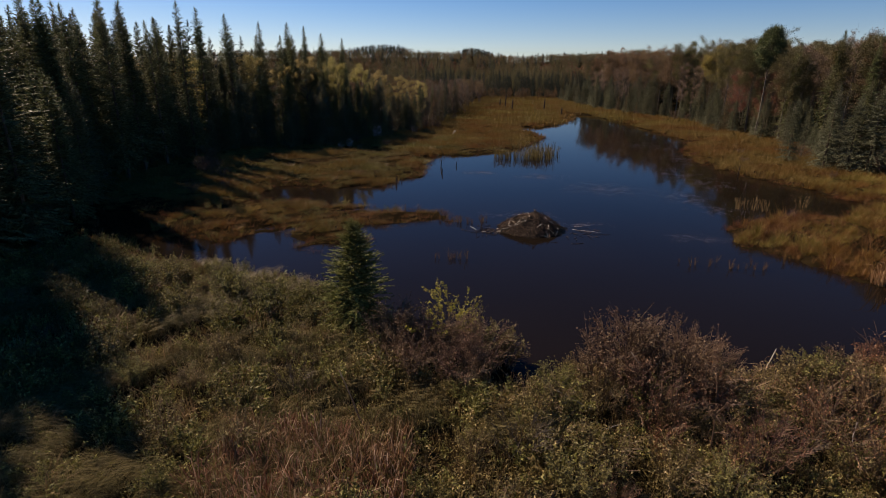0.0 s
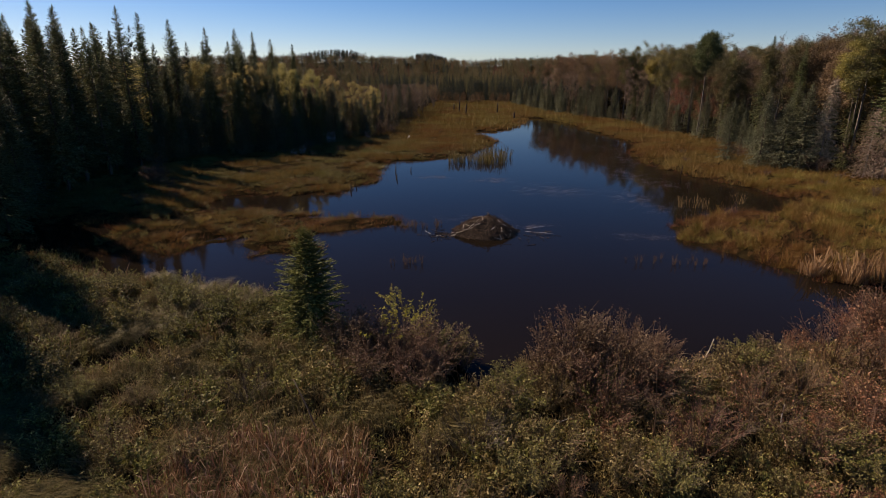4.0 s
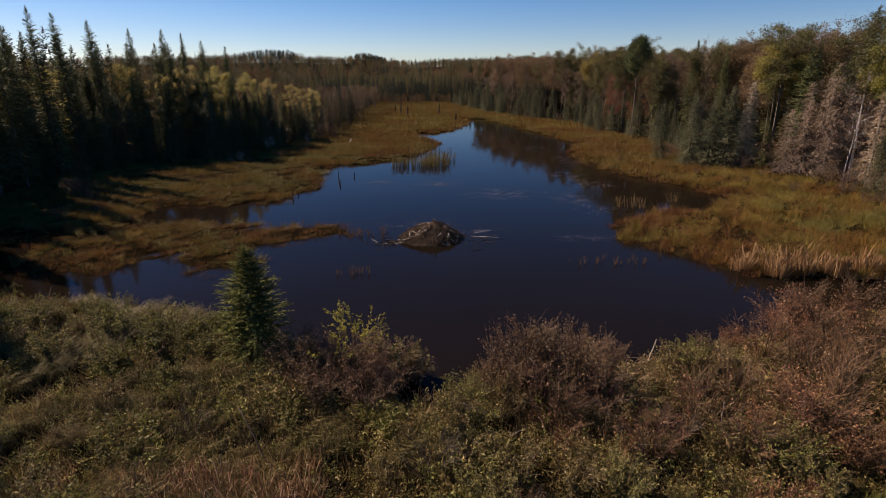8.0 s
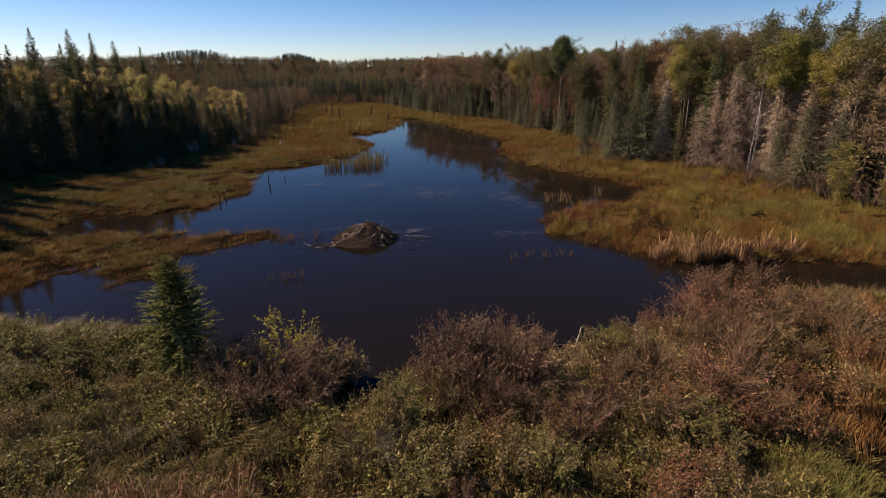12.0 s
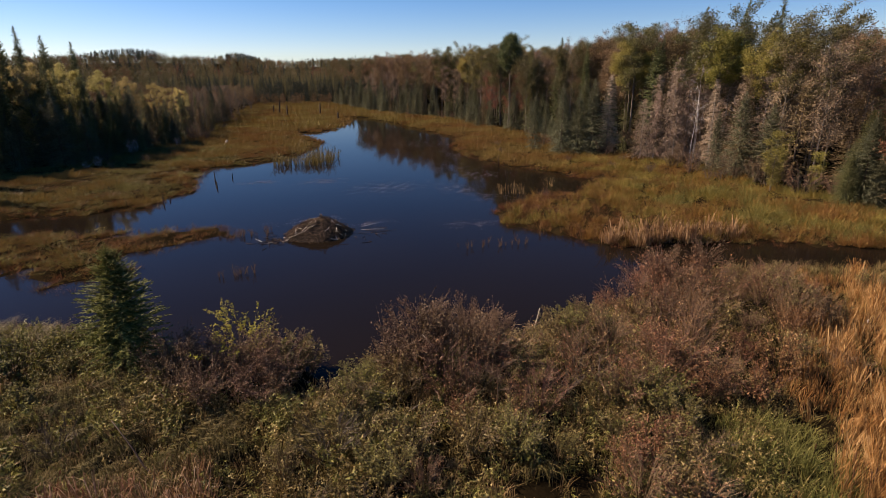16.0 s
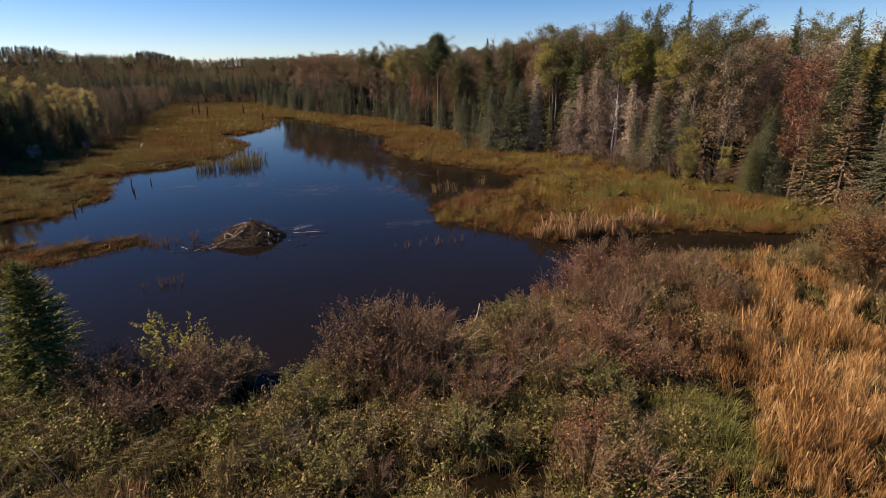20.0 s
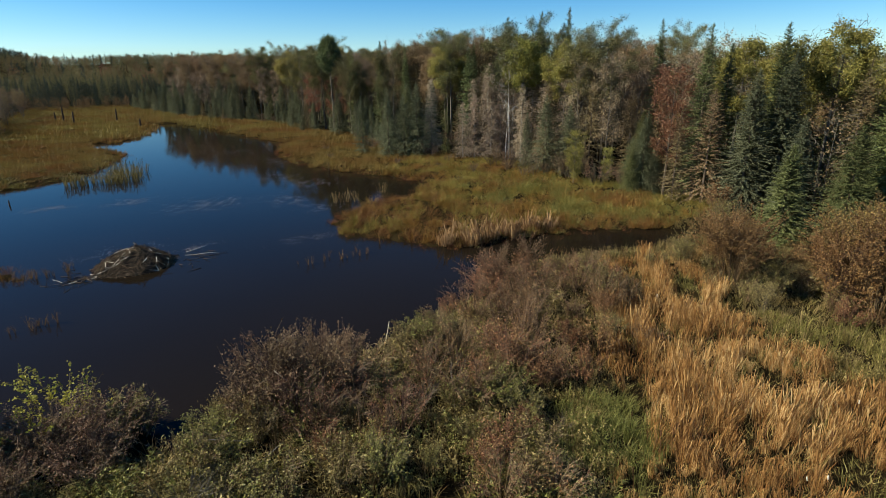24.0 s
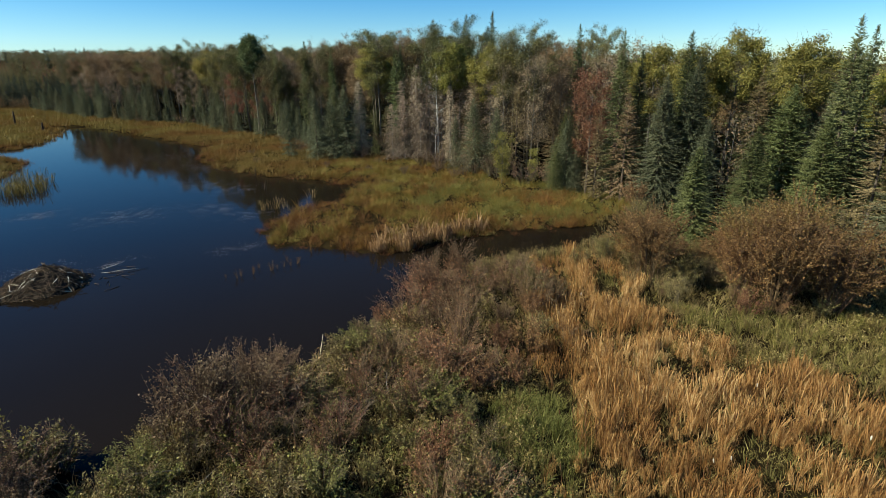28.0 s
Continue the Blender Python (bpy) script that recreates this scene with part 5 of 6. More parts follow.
def marsh(a, b):
    return (into_left(a, b) < 2) & (into_right(a, b) < 2) & (b > 24)


strew("marsh_sedge", M_SEDGE, "ochre and olive sedge over the open marsh", "sedge", FARTUFTS, 42000, (-48, 50, 44, 130), lambda a, b: marsh(a, b) & ~inside(np.array(Z_PEN), a, b) & ((a > 4) | (b > 84) | (wob(a, b, 2.5) > 0.25)), H, (0.6, 1.1), 0.12, 0.0, hump=0.3)
strew("left_marsh_sedge", M_SEDGE_OLIVE, "olive-green sedge on the wet marsh", "sedge", MARSHTUFTS, 19000, (-48, 4, 44, 96), marsh, H, (0.4, 0.9), 0.15, 0.0, clumpy=0.9, hump=0.4)
strew("shore_rushes", M_SEDGE_GREEN, "tall bent rushes rising over the meadow", "sedge", TALLTUFTS, 5200, (16, 53, 20, 68), lambda a, b: marsh(a, b) & inside(np.array(Z_PEN), a, b) & (wob(a, b, 1.1) + 0.5 * wob(a, b, 0.4) > 0.2), H, (0.6, 1.15), 0.2, 0.0, clumpy=1.0, hump=0.3)
strew("peninsula_sedge", M_SEDGE_GREEN, "yellow-green sedge meadow by the pond", "sedge", MIDTUFTS, 26000, (15, 53, 20, 68), lambda a, b: marsh(a, b) & inside(np.array(Z_PEN), a, b) & ((a > 27) | (wob(a, b, 1.2) > 0)), H, (0.4, 0.85), 0.35, 0.0, clumpy=1.0, hump=0.35)
strew("peninsula_russet_sedge", M_SEDGE_RED, "russet sedge patches in the meadow", "sedge", MIDTUFTS, 14000, (15, 53, 20, 68), lambda a, b: marsh(a, b) & inside(np.array(Z_PEN), a, b) & ((wob(a, b, 2.2) > 0.15) | (shore(a, b) < 3.0) | (a < 29)), H, (0.4, 0.85), 0.35, 0.0, clumpy=0.9, hump=0.3)
strew("meadow_green_sedge", M_GRASS_GREEN, "green sedge in the damp part of the meadow", "sedge", MIDTUFTS, 5200, (32, 52, 21, 46), lambda a, b: marsh(a, b) & inside(np.array(Z_PEN), a, b) & (wob(a, b, 1.6) > -0.2) & (shore(a, b) > 0.5), H, (0.5, 0.95), 0.3, 0.0, clumpy=0.9, hump=0.3)
strew("far_green_sedge", M_GRASS_GREEN, "bright green sedge strip before the wood", "sedge", MARSHTUFTS, 1800, (-20, -6, 80, 102), lambda a, b: marsh(a, b) & ((a + 13.5 - (b - 88) * 0.3) ** 2 / 7 + (b - 90) ** 2 / 70 < 1), H, (0.7, 1.2), 0.15, 0.1, clumpy=0.7)
strew("island_green_sedge", M_SEDGE_GREEN, "olive sedge tufts in the shallows", "sedge", MARSHTUFTS, 9000, (-46, -8, 31, 60), lambda a, b: marsh(a, b) & (wob(a, b, 1.3) > -0.15), H, (0.4, 0.9), 0.15, -0.1, clumpy=1.0, hump=0.4)
strew("marsh_green_sedge", M_GRASS_GREEN, "green sedge patches on the wet marsh", "sedge", MARSHTUFTS, 7000, (-46, -6, 34, 84), lambda a, b: marsh(a, b) & (wob(a + 7, b, 2.4) + 0.5 * wob(a, b, 0.7) > 0.2), H, (0.4, 0.85), 0.15, 0.05, clumpy=0.9, hump=0.3)
strew("island_herbs", M_FORB_GREEN, "low yellow-green herbs on the wet marsh", "herbs", BIGFORBS, 2600, (-46, -8, 33, 64), lambda a, b: marsh(a, b) & (wob(a, b, 0.9) > 0.15), H, (0.4, 0.8), 0.15, 0.1, clumpy=1.0)
strew("island_sedge", M_SEDGE_RED, "russet sedge in the shallows", "sedge", MARSHTUFTS, 13000, (-46, -1, 31, 56), lambda a, b: marsh(a, b) & ((a > -25) | (b > 42)) & (wob(a + 2, b, 0.8) > -0.35), H, (0.3, 0.75), 0.15, -0.9, clumpy=1.0, hump=0.4)
strew("far_sedge", M_SEDGE, "golden sedge at the far end of the marsh", "sedge", [thin_tuft(H, 14, 0.8, 1.4, 0.14, 0.4) for _ in range(4)], 13000, (-30, 50, 125, 262), lambda a, b: (into_left(a, b) < 2) & (into_right(a, b) < 2), H, (0.7, 1.2), 0.1, 0.0)
strew("shore_sedge", M_SEDGE_RED, "russet sedge along the waterline", "sedge", MIDTUFTS, 30000, (-36, 42, 25, 110), lambda a, b: (shore(a, b) < 1.2) & (b > 25) & (wob(a, b, 0.5) > -0.1) & (into_left(a, b) < 1), H, (0.35, 0.75), 0.2, -1.0)


def clump(n, x, y, rx, ry, g, z=0.0):
    r, t = np.sqrt(g.uniform(0, 1, n)), g.uniform(0, 6.28, n)
    return np.stack([x + r * np.cos(t) * rx, y + r * np.sin(t) * ry, np.full(n, z)], 1)


def reeds(name, places, material, label, g, size=(0.6, 1.0), templates=None):
    stuff(name, scatter(templates or CATTAILS, places, g.uniform(0, 6.28, len(places)), g.uniform(*size, len(places)), g, 0.14), material, label, "cattails")


_p = np.concatenate([clump(12, 21.7, 31.0, 0.6, 0.5, H), clump(26, 23.7, 30.2, 0.8, 0.7, H), clump(18, 25.4, 30.0, 0.5, 0.6, H), clump(24, 27.3, 30.1, 0.8, 0.7, H), clump(14, 29.2, 29.9, 0.6, 0.5, H), clump(10, 31.0, 29.4, 0.6, 0.4, H), clump(8, 25.5, 32.2, 3.0, 0.8, H)])
reeds("pond_cattails", _p, M_CATTAIL_PALE, "pale straw cattails standing at the pond's edge", H, (0.6, 1.15), [cattail_shape(H, 9, 1.6, 0.055, 1.0, 2.2) for _ in range(6)])
_p = np.concatenate([clump(60, -0.8, 76.4, 1.7, 2, H), clump(130, 3.4, 76, 2.8, 2.6, H), clump(70, 4.6, 82, 2.6, 4.5, H), clump(30, 1.6, 86, 3, 3, H)])
reeds("mid_pond_reeds", _p, M_REED, "yellow-green reeds rising from open water", H, (0.6, 1.1), [cattail_shape(H, 4, 1.5, 0.045) for _ in range(5)])
reeds("reed_clump", np.concatenate([clump(9, 21.2, 48.8, 0.9, 0.5, H), clump(5, 22.7, 48.4, 0.5, 0.3, H), clump(4, 26.6, 50.6, 0.6, 0.4, H)]), M_CATTAIL_PALE, "bent pale reeds in dark water", H, (0.7, 1.0), [cattail_shape(H, 4, 1.5, 0.03) for _ in range(5)])
reeds("shallow_weeds", np.concatenate([clump(26, -3.4, 41.6, 2.4, 1.2, H), clump(14, 19.2, 34.6, 1.6, 0.8, H), clump(16, 14.5, 33.4, 3.5, 0.8, H), clump(12, -3.2, 32.2, 1.2, 0.5, H), clump(20, -9, 43.5, 3, 1.2, H)]),
      M_SEDGE_RED, "sparse russet weeds in the shallows", H, (0.25, 0.5))


def pads(places, g):
    th = np.arange(6) * np.pi / 3
    v = np.stack([np.cos(th), 0.7 * np.sin(th), 0 * th], 1)
    f = np.array([(0, 1, 2), (0, 2, 3), (0, 3, 4), (0, 4, 5)])
    return scatter([(v, f)], places, g.uniform(0, 6.28, len(places)), g.uniform(0.012, 0.05, len(places)), g)


def drift(n, x, y, rx, ry, g):
    p = np.stack([x + rx * 0.5 * g.normal(size=n), y + ry * 0.5 * g.normal(size=n), 0.012 + g.uniform(0, 0.006, n)], 1)
    k = wob(p[:, 0], p[:, 1], 0.5) + 0.6 * wob(p[:, 0] + 3, p[:, 1], 0.22) > g.normal(0.1, 0.4, n)
    return p[k]


_p = np.concatenate([drift(n, x, y, rx, ry, H) for n, x, y, rx, ry in ((3400, 10, 56, 4.5, 3.2), (1600, 3.5, 62, 2.4, 1.6), (1400, -3.5, 63.5, 2, 1.3), (1700, 17, 53, 2, 3.2), (2600, 20, 66, 3.2, 5), (700, 14, 39, 2.4, 1.2), (1600, 22, 60, 3, 3),
                                                                              (2200, 24, 78, 3, 6), (2200, 22, 92, 5, 6), (700, 1, 44, 3, 1.5), (500, 6, 41.8, 2, 0.8), (900, 19, 48, 3, 2))])
stuff("floating_pads", pads(_p, H), M_PAD, "thin drifts of floating weed on the pond", "water plants")



def spike(g):
    """A cattail's straight stalk with its brown head."""
    return join([tube([(0, 0, 0), (0, 0, 1.35)], [0.009, 0.006], 3), tube([(0, 0, 1.1), (0, 0, 1.14), (0, 0, 1.3), (0, 0, 1.33)], [0.008, 0.018, 0.018, 0.006], 5)])


_x, _y = sample(420, 11, 34, -4, 21, ragged(Z_CATTAIL), H)
stuff("cattail_spikes", scatter([spike(H)], on_ground(_x, _y), H.uniform(0, 6.28, len(_x)), H.uniform(0.7, 1.05, len(_x)), H, 0.15), M_SPIKE, "brown cattail heads on dry stalks", "cattails")

_x, _y = sample(12, 13, 33, -2, 20, ragged(Z_CATTAIL), H)
stuff("cattail_fluff", scatter([tube([(0, 0, 0.8), (0, 0, 0.84), (0.01, 0, 0.93), (0, 0, 0.97)], [0.008, 0.022, 0.026, 0.01], 6)], on_ground(_x, _y), H.uniform(0, 6.28, len(_x)), H.uniform(0.8, 1.15, len(_x)), H, 0.15), M_PEELED, "white fluff of burst cattail heads", "cattails")

# ---- beaver lodge ----
D = np.random.default_rng(5)
LX, LY, LR, LH = 2.05, 40.1, 2.5, 1.22


def dome(x, y):
    q = np.hypot(x / LR, y / (LR * 0.95))
    apron = 0.22 * np.exp(-((x + 2.6) / 1.0) ** 2 - ((y + 0.9) / 0.7) ** 2)
    return LH * np.clip(1 - q ** 1.5, -0.2, 1) + apron + 0.07 * wob(x * 2, y * 2) + 0.05 * wob(x * 5, y * 5)


def lodge():
    ob = thing("beaver_lodge", "conical beaver lodge of weathered sticks and mud", "beaver lodge")
    ob.location = (LX, LY, 0)
    r, t = np.meshgrid(np.linspace(0, 1.5, 12), np.linspace(0, 2 * np.pi, 33)[:-1])
    x, y = (r * np.cos(t) * LR).T, (r * np.sin(t) * LR * 0.95).T
    v = np.stack([x, y, dome(x, y) - 0.1], 2).reshape(-1, 3)
    f = [q for i in range(11) for k in range(32) for a, b, c, d in [(i * 32 + k, i * 32 + (k + 1) % 32, (i + 1) * 32 + (k + 1) % 32, (i + 1) * 32 + k)] for q in ((a, d, c), (a, c, b))]
    part("mound", (v, np.array(f)), M_MUD, ob, "dark mud and debris core", True)
    kinds = []
    for k in range(8):
        ln = (0.7, 0.9, 1.1, 1.3, 1.5, 1.8, 1.0, 0.6)[k]
        s = np.linspace(-0.5, 0.5, 4) * ln
        bend = D.normal(0, 0.03, (4, 2))
        rr = D.uniform(0.013, 0.026)
        kinds.append(mesh_of("stick", tube(np.stack([bend[:, 0], bend[:, 1], s], 1), rr * np.array([1, 0.95, 0.85, 0.65]), 6), M_STICK if k < 7 else M_PEELED))
    for n in range(290):
        q, th = np.sqrt(D.uniform(0.0, 1.02)), D.uniform(0, 6.28)
        x, y = q * np.cos(th) * LR, q * np.sin(th) * LR * 0.95
        if n % 7 == 0:
            x, y = -2.6 + D.normal(0, 0.8), -0.9 + D.normal(0, 0.5)
        e = 0.05
        nx, ny = -(dome(x + e, y) - dome(x - e, y)) / (2 * e), -(dome(x, y + e) - dome(x, y - e)) / (2 * e)
        nrm = Vector((float(nx), float(ny), 1)).normalized()
        turn = D.normal(0, 0.7) if D.uniform() < 0.6 else D.uniform(0, 3.14)
        tan = Vector((math.cos(th + turn), math.sin(th + turn), 0))
        tan = (tan - nrm * tan.dot(nrm)).normalized()
        st = part("stick", kinds[int(D.integers(0, 8))], None, ob)
        z = max(float(dome(x, y)) + D.uniform(-0.03, 0.07), 0.02)
        st.matrix_basis = Matrix.Translation((x, y, z)) @ (tan + nrm * D.normal(0.0, 0.12)).to_track_quat("Z", "X").to_matrix().to_4x4()
    loose = []
    for n in range(620):
        q, th = np.sqrt(D.uniform(0.0, 1.05)), D.uniform(0, 6.28)
        x, y = q * np.cos(th) * LR, q * np.sin(th) * LR * 0.95
        a, ln = D.uniform(0, 6.28), D.uniform(0.25, 0.8)
        ex, ey = np.cos(a) * ln / 2, np.sin(a) * ln / 2
        za, zb = (max(float(dome(x + s * ex, y + s * ey)) + D.uniform(-0.05, 0.05), 0.0) for s in (-1, 1))
        rr = D.uniform(0.008, 0.02)
        loose.append(tube([(x - ex, y - ey, za), (x + ex, y + ey, zb)], [rr, rr * 0.7], 4))
    tagged(part("debris", join(loose), M_STICK, ob, "tangle of short twigs and chips"), "tangle of short twigs and chips", "", "", "stuff")
    return kinds


lodge()


def driftwood(x, y, z, ln, turn, tilt, r=0.03, material=M_PEELED, label="peeled pale stick floating beside the lodge", name="floating_stick"):
    s = np.linspace(0, 1, 5)
    b = D.normal(0, 0.012 * ln, (5, 2))
    v = tube(np.stack([b[:, 0], b[:, 1], s * ln], 1), r * (1.05 - 0.55 * s), 6)
    ob = tagged(new(name, mesh_of(name, v, material, True)), label, "stick", "sticks on the water")
    ob.matrix_basis = Matrix.Translation((x, y, z)) @ pose(0, 0, 0, 0, 90 - tilt, turn)


for n, (x, y, ln, turn, tilt) in enumerate(((5.2, 40.3, 2.4, -28, 2), (5.6, 40.0, 1.3, -40, 4), (6.6, 39.2, 1.3, -4, 1), (5.4, 41.0, 1.5, 8, 6), (-1.2, 39.4, 1.3, 205, 2), (-1.8, 38.4, 1.6, 160, 1), (-2.2, 39.0, 1.0, 120, 3), (-0.6, 38.0, 1.2, 190, 2))):
    driftwood(x, y, 0.03, ln, turn, tilt, 0.015, M_PEELED if n % 3 == 0 else M_STICK, "pale stick floating beside the beaver lodge" if n % 3 == 0 else "weathered stick floating beside the beaver lodge")
for n in range(26):
    s = n % 2
    driftwood(float((-1.4 if s else 5.6) + D.normal(0, 0.7)), float(38.9 + s * 0.2 + D.normal(0, 0.8)), 0.02, float(D.uniform(0.4, 1.1)), float(D.uniform(0, 360)), float(D.uniform(0, 8)), 0.018, M_STICK, "grey stick adrift beside the beaver lodge")
driftwood(10.9, 20.2, 0.1, 1.0, 20, 72, 0.026, M_PEELED, "beaver-chewed pale stake at the waterline", "chewed_stake")
for x, y, ln, turn, tilt in ((8.6, 17.3, 1.9, 150, 38), (3.4, 15.8, 1.7, 200, 34), (6.2, 16.6, 2.2, 160, 46), (2.8, 14.2, 1.5, 20, 12), (1.2, 13.9, 1.3, 35, 14), (11.5, 16.2, 1.6, 140, 20), (10.2, 13.4, 2.0, 60, 25), (13, 14.2, 1.8, 30, 30)):
    driftwood(x, y, float(height(np.array([x]), np.array([y]))[0]) + 0.25, ln, turn, tilt, 0.022, M_SILVER, "bare grey fallen branch in the bank brush", "fallen_branch")


driftwood(-4, 13.6, 0.6, 2.4, 130, 32, 0.03, M_STUMP, "dark bare leaning branch in the bank grass", "fallen_branch")


def stump(x, y, h, r, label, material=M_STUMP, lean=0.05):
    zs = np.array([-0.5, 0, 0.4 * h, 0.8 * h, h])
    v = tube(np.stack([lean * zs, D.normal(0, 0.015, 5), zs], 1), r * np.array([1.25, 1.15, 0.95, 0.85, 0.5]), 8)
    ob = tagged(new("snag", mesh_of("snag", v, material, True)), label, "snag", "snags in the marsh")
    ob.location = (x, y, float(height(np.array([x]), np.array([y]))[0]) if float(shore(np.array([x]), np.array([y]))[0]) > 0 else -0.25)


for x, y, h in ((-12.05, 55.6, 1.0), (-7.9, 62.2, 0.9), (-11.6, 56.4, 0.6), (-8.6, 66.5, 1.2), (-6.8, 67.8, 0.8), (27.2, 66.8, 1.4), (24.8, 58.4, 0.9), (21.2, 70.5, 0.8)):
    stump(x, y, h, 0.065, "dark broken snag standing in shallow water")
for x, y, h in ((-2.6, 183, 4.0), (-0.3, 170.5, 3.2), (-4.5, 186, 2.4), (9.5, 172, 3.4), (13, 150, 2.0)):
    stump(x, y, h, 0.22, "dark dead snag on the far marsh")
stump(-10.9, 101.3, 0.8, 0.2, "bleached pale stump on the far marsh", M_PEELED, 0.5)

E = np.random.default_rng(41)
stand(K_OLIVE, [(46.2, 100.6, 13.4), (48.6, 102.4, 13.0)], E)
strew("rear_bank_herbs", M_FORB, "herbs and brush of the bank behind the pond", "herbs", FORBS, 5200, (-34, 40, -22, 6), lambda a, b: (into_left(a, b) < 6) & (into_right(a, b) < 4) & ~inside(np.array(Z_CATTAIL), a, b) & ((b < -2) | (np.abs(a) > 9) | (b < 5)), E, (0.5, 1.1), clumpy=0.8, hump=0.3)
stand(K_OLIVES + K_GREYS + K_RED, [(float(x), float(y), float(E.uniform(0.8, 1.5))) for x, y in zip(E.uniform(-24, 12, 34), E.uniform(-16, 2, 34))], E)

# ---- far woods ----
F = np.random.default_rng(99)
FAR_CON = [spruce_shape(F, 14, r, gap=1.25, count=5, spray=1.7, fill=0.6)[1] for r in (1.9, 2.4, 1.6)]


def puff(g, n=64, size=1.2, wide=2.4, low=4.4):
    """A loose crown, for trees hundreds of metres away."""
    u = unit(g.normal(size=(n, 3)))
    tall = (13.2 - low) / 2
    c = u * g.uniform(0.55, 1.0, (n, 1)) * np.array([wide, wide, tall]) + np.array([0, 0, low + tall])
    return join([leaves(c, size, g), tube([(0, 0, 0), (0, 0, low + 2)], [0.2, 0.14], 3)])


FAR_LEAF = [puff(F, 150, 0.9, w, 0.5) for w in (3.4, 4.2, 3.8)]
MID_LEAF = [puff(F, 420, 0.45, w, 1.5) for w in (2.4, 3.0, 2.7)]
BACK_CON = [spruce_shape(F, 14, r, gap=0.42, count=7, spray=0.5, bare=0.45, power=0.68)[1] for r in (2.1, 2.5, 1.8)]
MID_CON = [spruce_shape(F, 14, r, gap=0.6, count=7, spray=0.6, fill=0.7, power=0.75)[1] for r in (1.8, 2.3, 1.5)]


def far_wood(name, templates, material, label, n, box, keep, size):
    x, y = sample(n, *box, keep, F)
    stuff(name, scatter(templates, on_ground(x, y, 0.3), F.uniform(0, 6.28, len(x)), F.uniform(*size, len(x)), F, 0.02), material, label, "forest")


def open_marsh(a, b):
    return (into_left(a, b) < 0) & (into_right(a, b) < 0) & (b < 246)


M_FAR = {k: foliage(f"far_{k}", s, 0.3, 0.014, 0.15, 0.0, 0.75, 0.2) for k, s in dict(needles=[(0.013, 0.02, 0.011), (0.024, 0.034, 0.018), (0.042, 0.053, 0.028)], ochre=[(0.07, 0.05, 0.018), (0.13, 0.085, 0.028), (0.20, 0.13, 0.045)],
                                                                            olive=[(0.06, 0.06, 0.02), (0.11, 0.10, 0.03), (0.17, 0.15, 0.05)], red=[(0.09, 0.035, 0.018), (0.16, 0.065, 0.03), (0.22, 0.10, 0.05)]).items()}
_mid = lambda a, b: ~open_marsh(a, b)
far_wood("end_spruces", MID_CON, M_FAR["needles"], "dense dark spruces closing the marsh", 380, (-60, 70, 246, 330), _mid, (0.35, 0.85))
far_wood("end_tall_spruces", MID_CON, M_FAR["needles"], "tall dark spruces where the marsh ends", 90, (-40, 48, 248, 276), _mid, (0.55, 0.95))
far_wood("end_hardwoods", MID_LEAF, M_FAR["olive"], "olive hardwoods behind the marsh", 260, (-70, 80, 256, 420), _mid, (0.6, 0.95))
far_wood("end_brush", MID_LEAF, M_FAR["ochre"], "brown brush at the far marsh edge", 70, (-16, 30, 236, 252), lambda a, b: b > 236, (0.22, 0.42))
far_wood("end_pines", [puff(F, 700, 0.5, 3.2, 4.5)], M_FAR["needles"], "round dark pines where the marsh ends", 5, (-8, 20, 256, 268), _mid, (0.65, 0.9))
far_wood("hill_hardwoods", FAR_LEAF, M_FAR["ochre"], "ochre autumn hardwoods on the far hills", 1400, (-420, 420, 330, 1150), _mid, (0.75, 1.1))
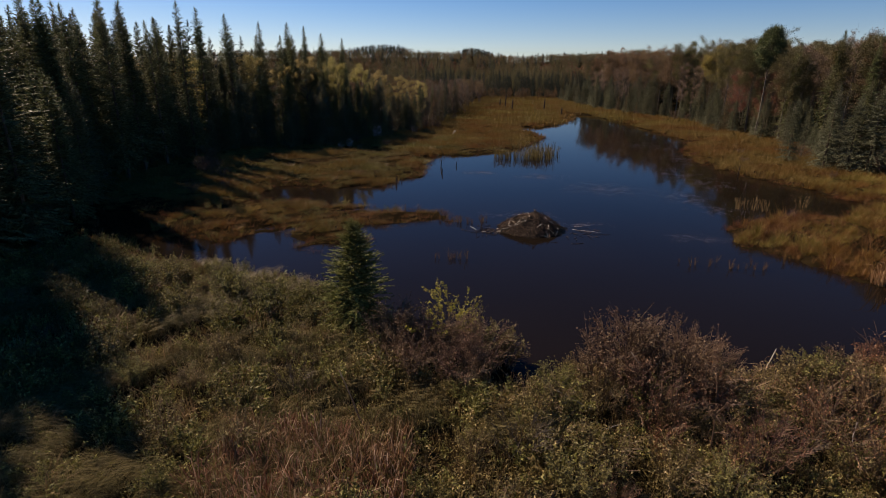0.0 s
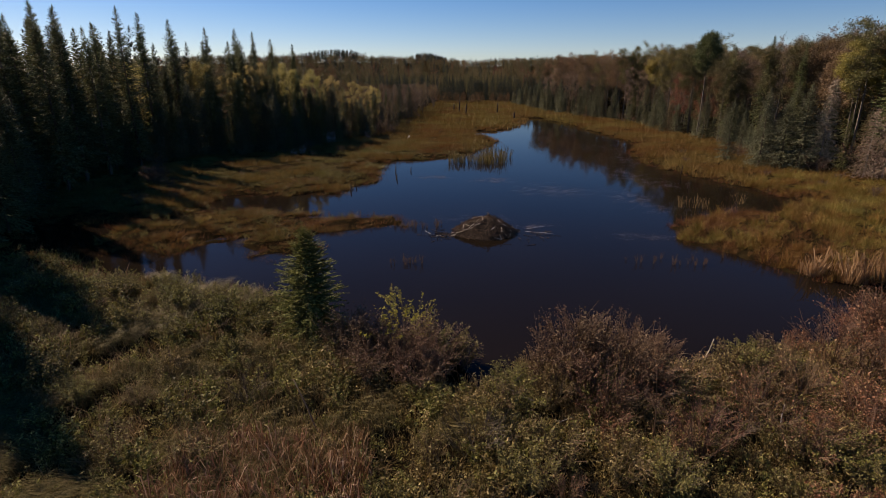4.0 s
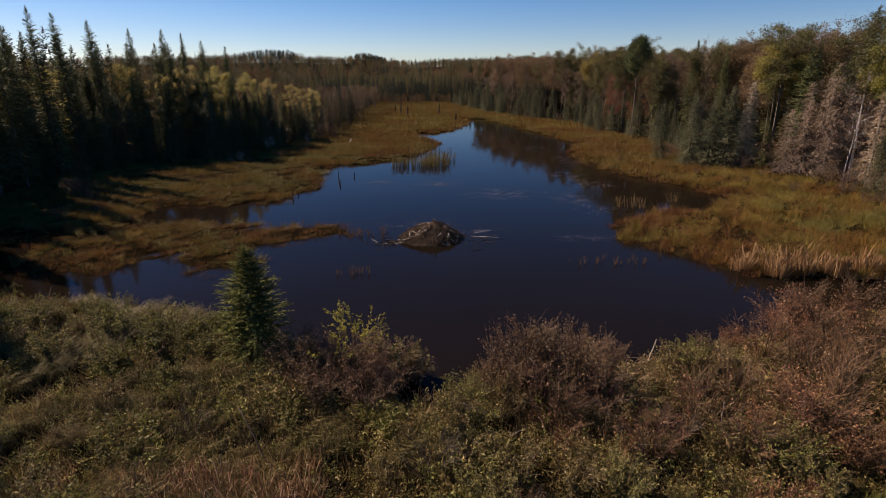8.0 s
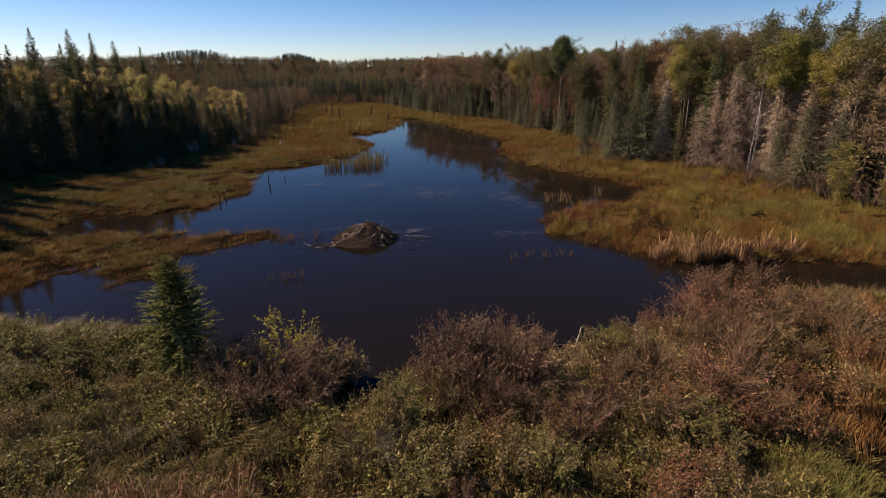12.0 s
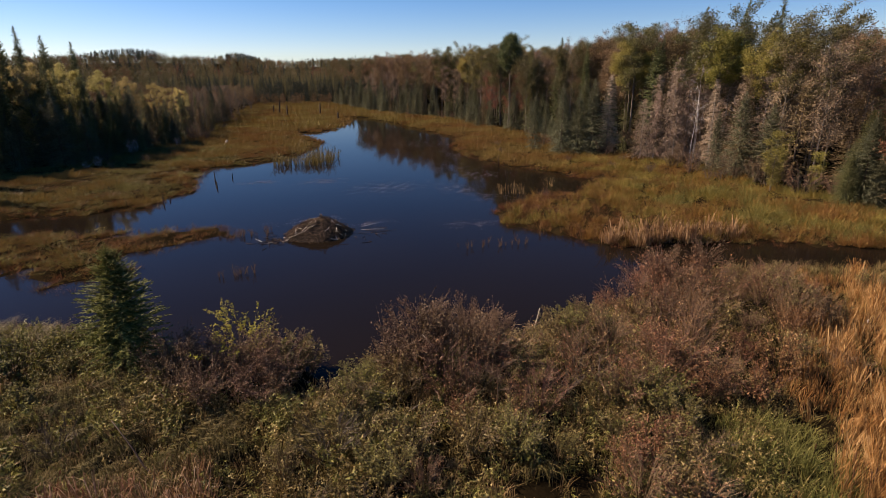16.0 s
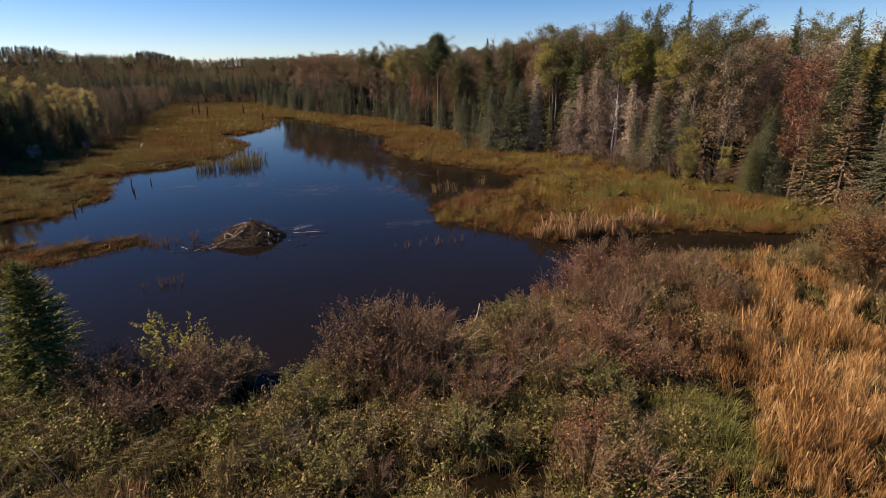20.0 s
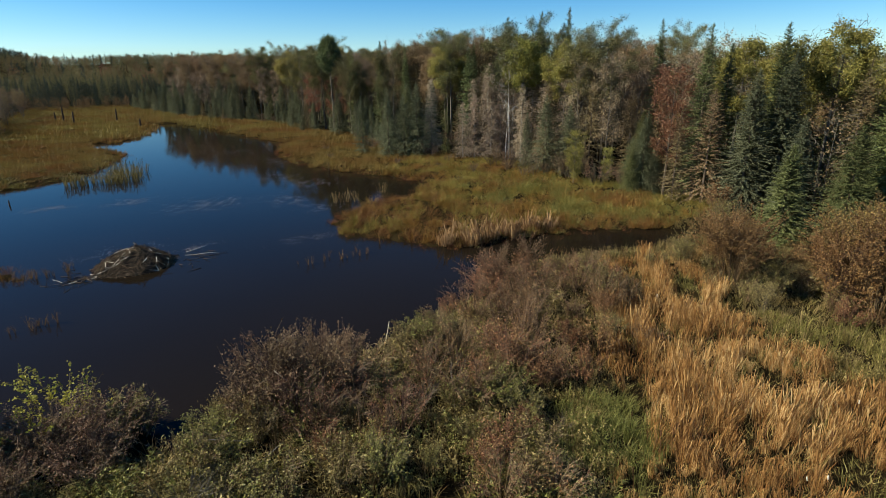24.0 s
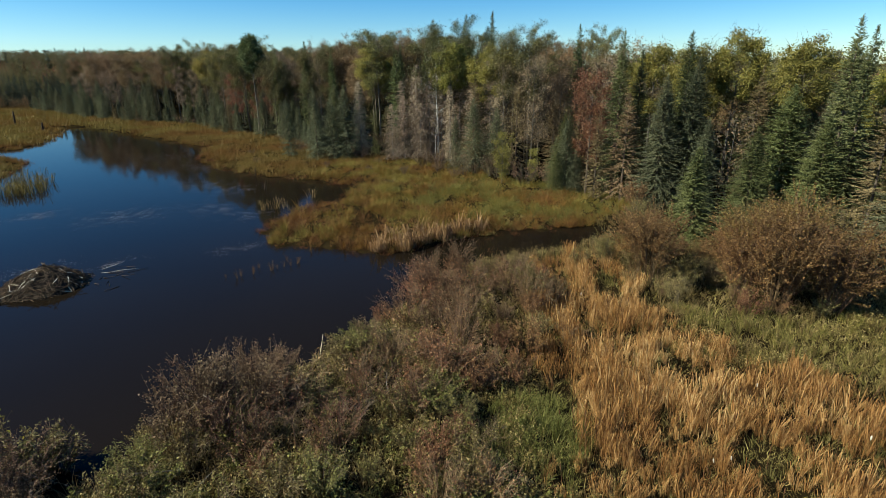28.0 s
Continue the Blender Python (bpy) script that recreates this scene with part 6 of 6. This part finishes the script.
far_wood("hill_olive_woods", FAR_LEAF, M_FAR["olive"], "olive hardwoods on the far hills", 1300, (-420, 420, 300, 1150), _mid, (0.75, 1.1))
far_wood("hill_red_woods", FAR_LEAF, M_FAR["red"], "reddish maples on the far hills", 220, (-420, 420, 300, 1100), _mid, (0.75, 1.05))
far_wood("hill_spruces", FAR_CON, M_FAR["needles"], "dark conifers on the far hills", 500, (-420, 420, 290, 1150), _mid, (0.8, 1.15))
far_wood("right_back_aspens", MID_LEAF, M_FAR["olive"], "olive crowns deep in the wood", 170, (57, 110, -30, 42), lambda a, b: into_right(a, b) > 13, (0.85, 1.02))
_rb = lambda a, b: (into_right(a, b) > 17) & (into_right(a, b) < 62)
far_wood("right_back_hardwoods", FAR_LEAF, M_FAR["ochre"], "brown crowns deep in the wood", 620, (48, 150, -20, 240), _rb, (0.6, 0.8))
far_wood("right_back_spruces", BACK_CON, M_FAR["needles"], "dark spruces deep in the wood", 420, (48, 150, -20, 240), _rb, (0.55, 0.8))
far_wood("left_back_spruces", BACK_CON, M_FAR["needles"], "dark spruces deep in the shaded wood", 360, (-130, -20, 10, 98), lambda a, b: (into_left(a, b) > 14) & (into_left(a, b) < 60), (1.1, 1.34))
_lb = lambda a, b: (into_left(a, b) > 5) & (into_left(a, b) < 70)
far_wood("left_back_hardwoods", MID_LEAF, M_FAR["ochre"], "brown thinning hardwoods behind the marsh edge", 260, (-95, -14, 118, 262), _lb, (0.4, 0.75))
far_wood("left_back_firs", MID_CON, M_FAR["needles"], "dark conifers behind the marsh edge", 130, (-95, -14, 118, 262), _lb, (0.4, 0.85))
for _n, (_x, _y, _r) in enumerate(((-63, 940, 26), (-211, 848, 42))):
    far_wood("ridge_spruces", FAR_CON, M_FAR["needles"], "dark conifers crowning a far ridge", 110, (_x - _r, _x + _r, _y - 20, _y + 30), _mid, (0.75, 1.0))
far_wood("skyline_spruces", FAR_CON, M_FAR["needles"], "thin dark line of conifers on the far skyline", 300, (-430, 430, 1015, 1040), _mid, (0.55, 0.8))
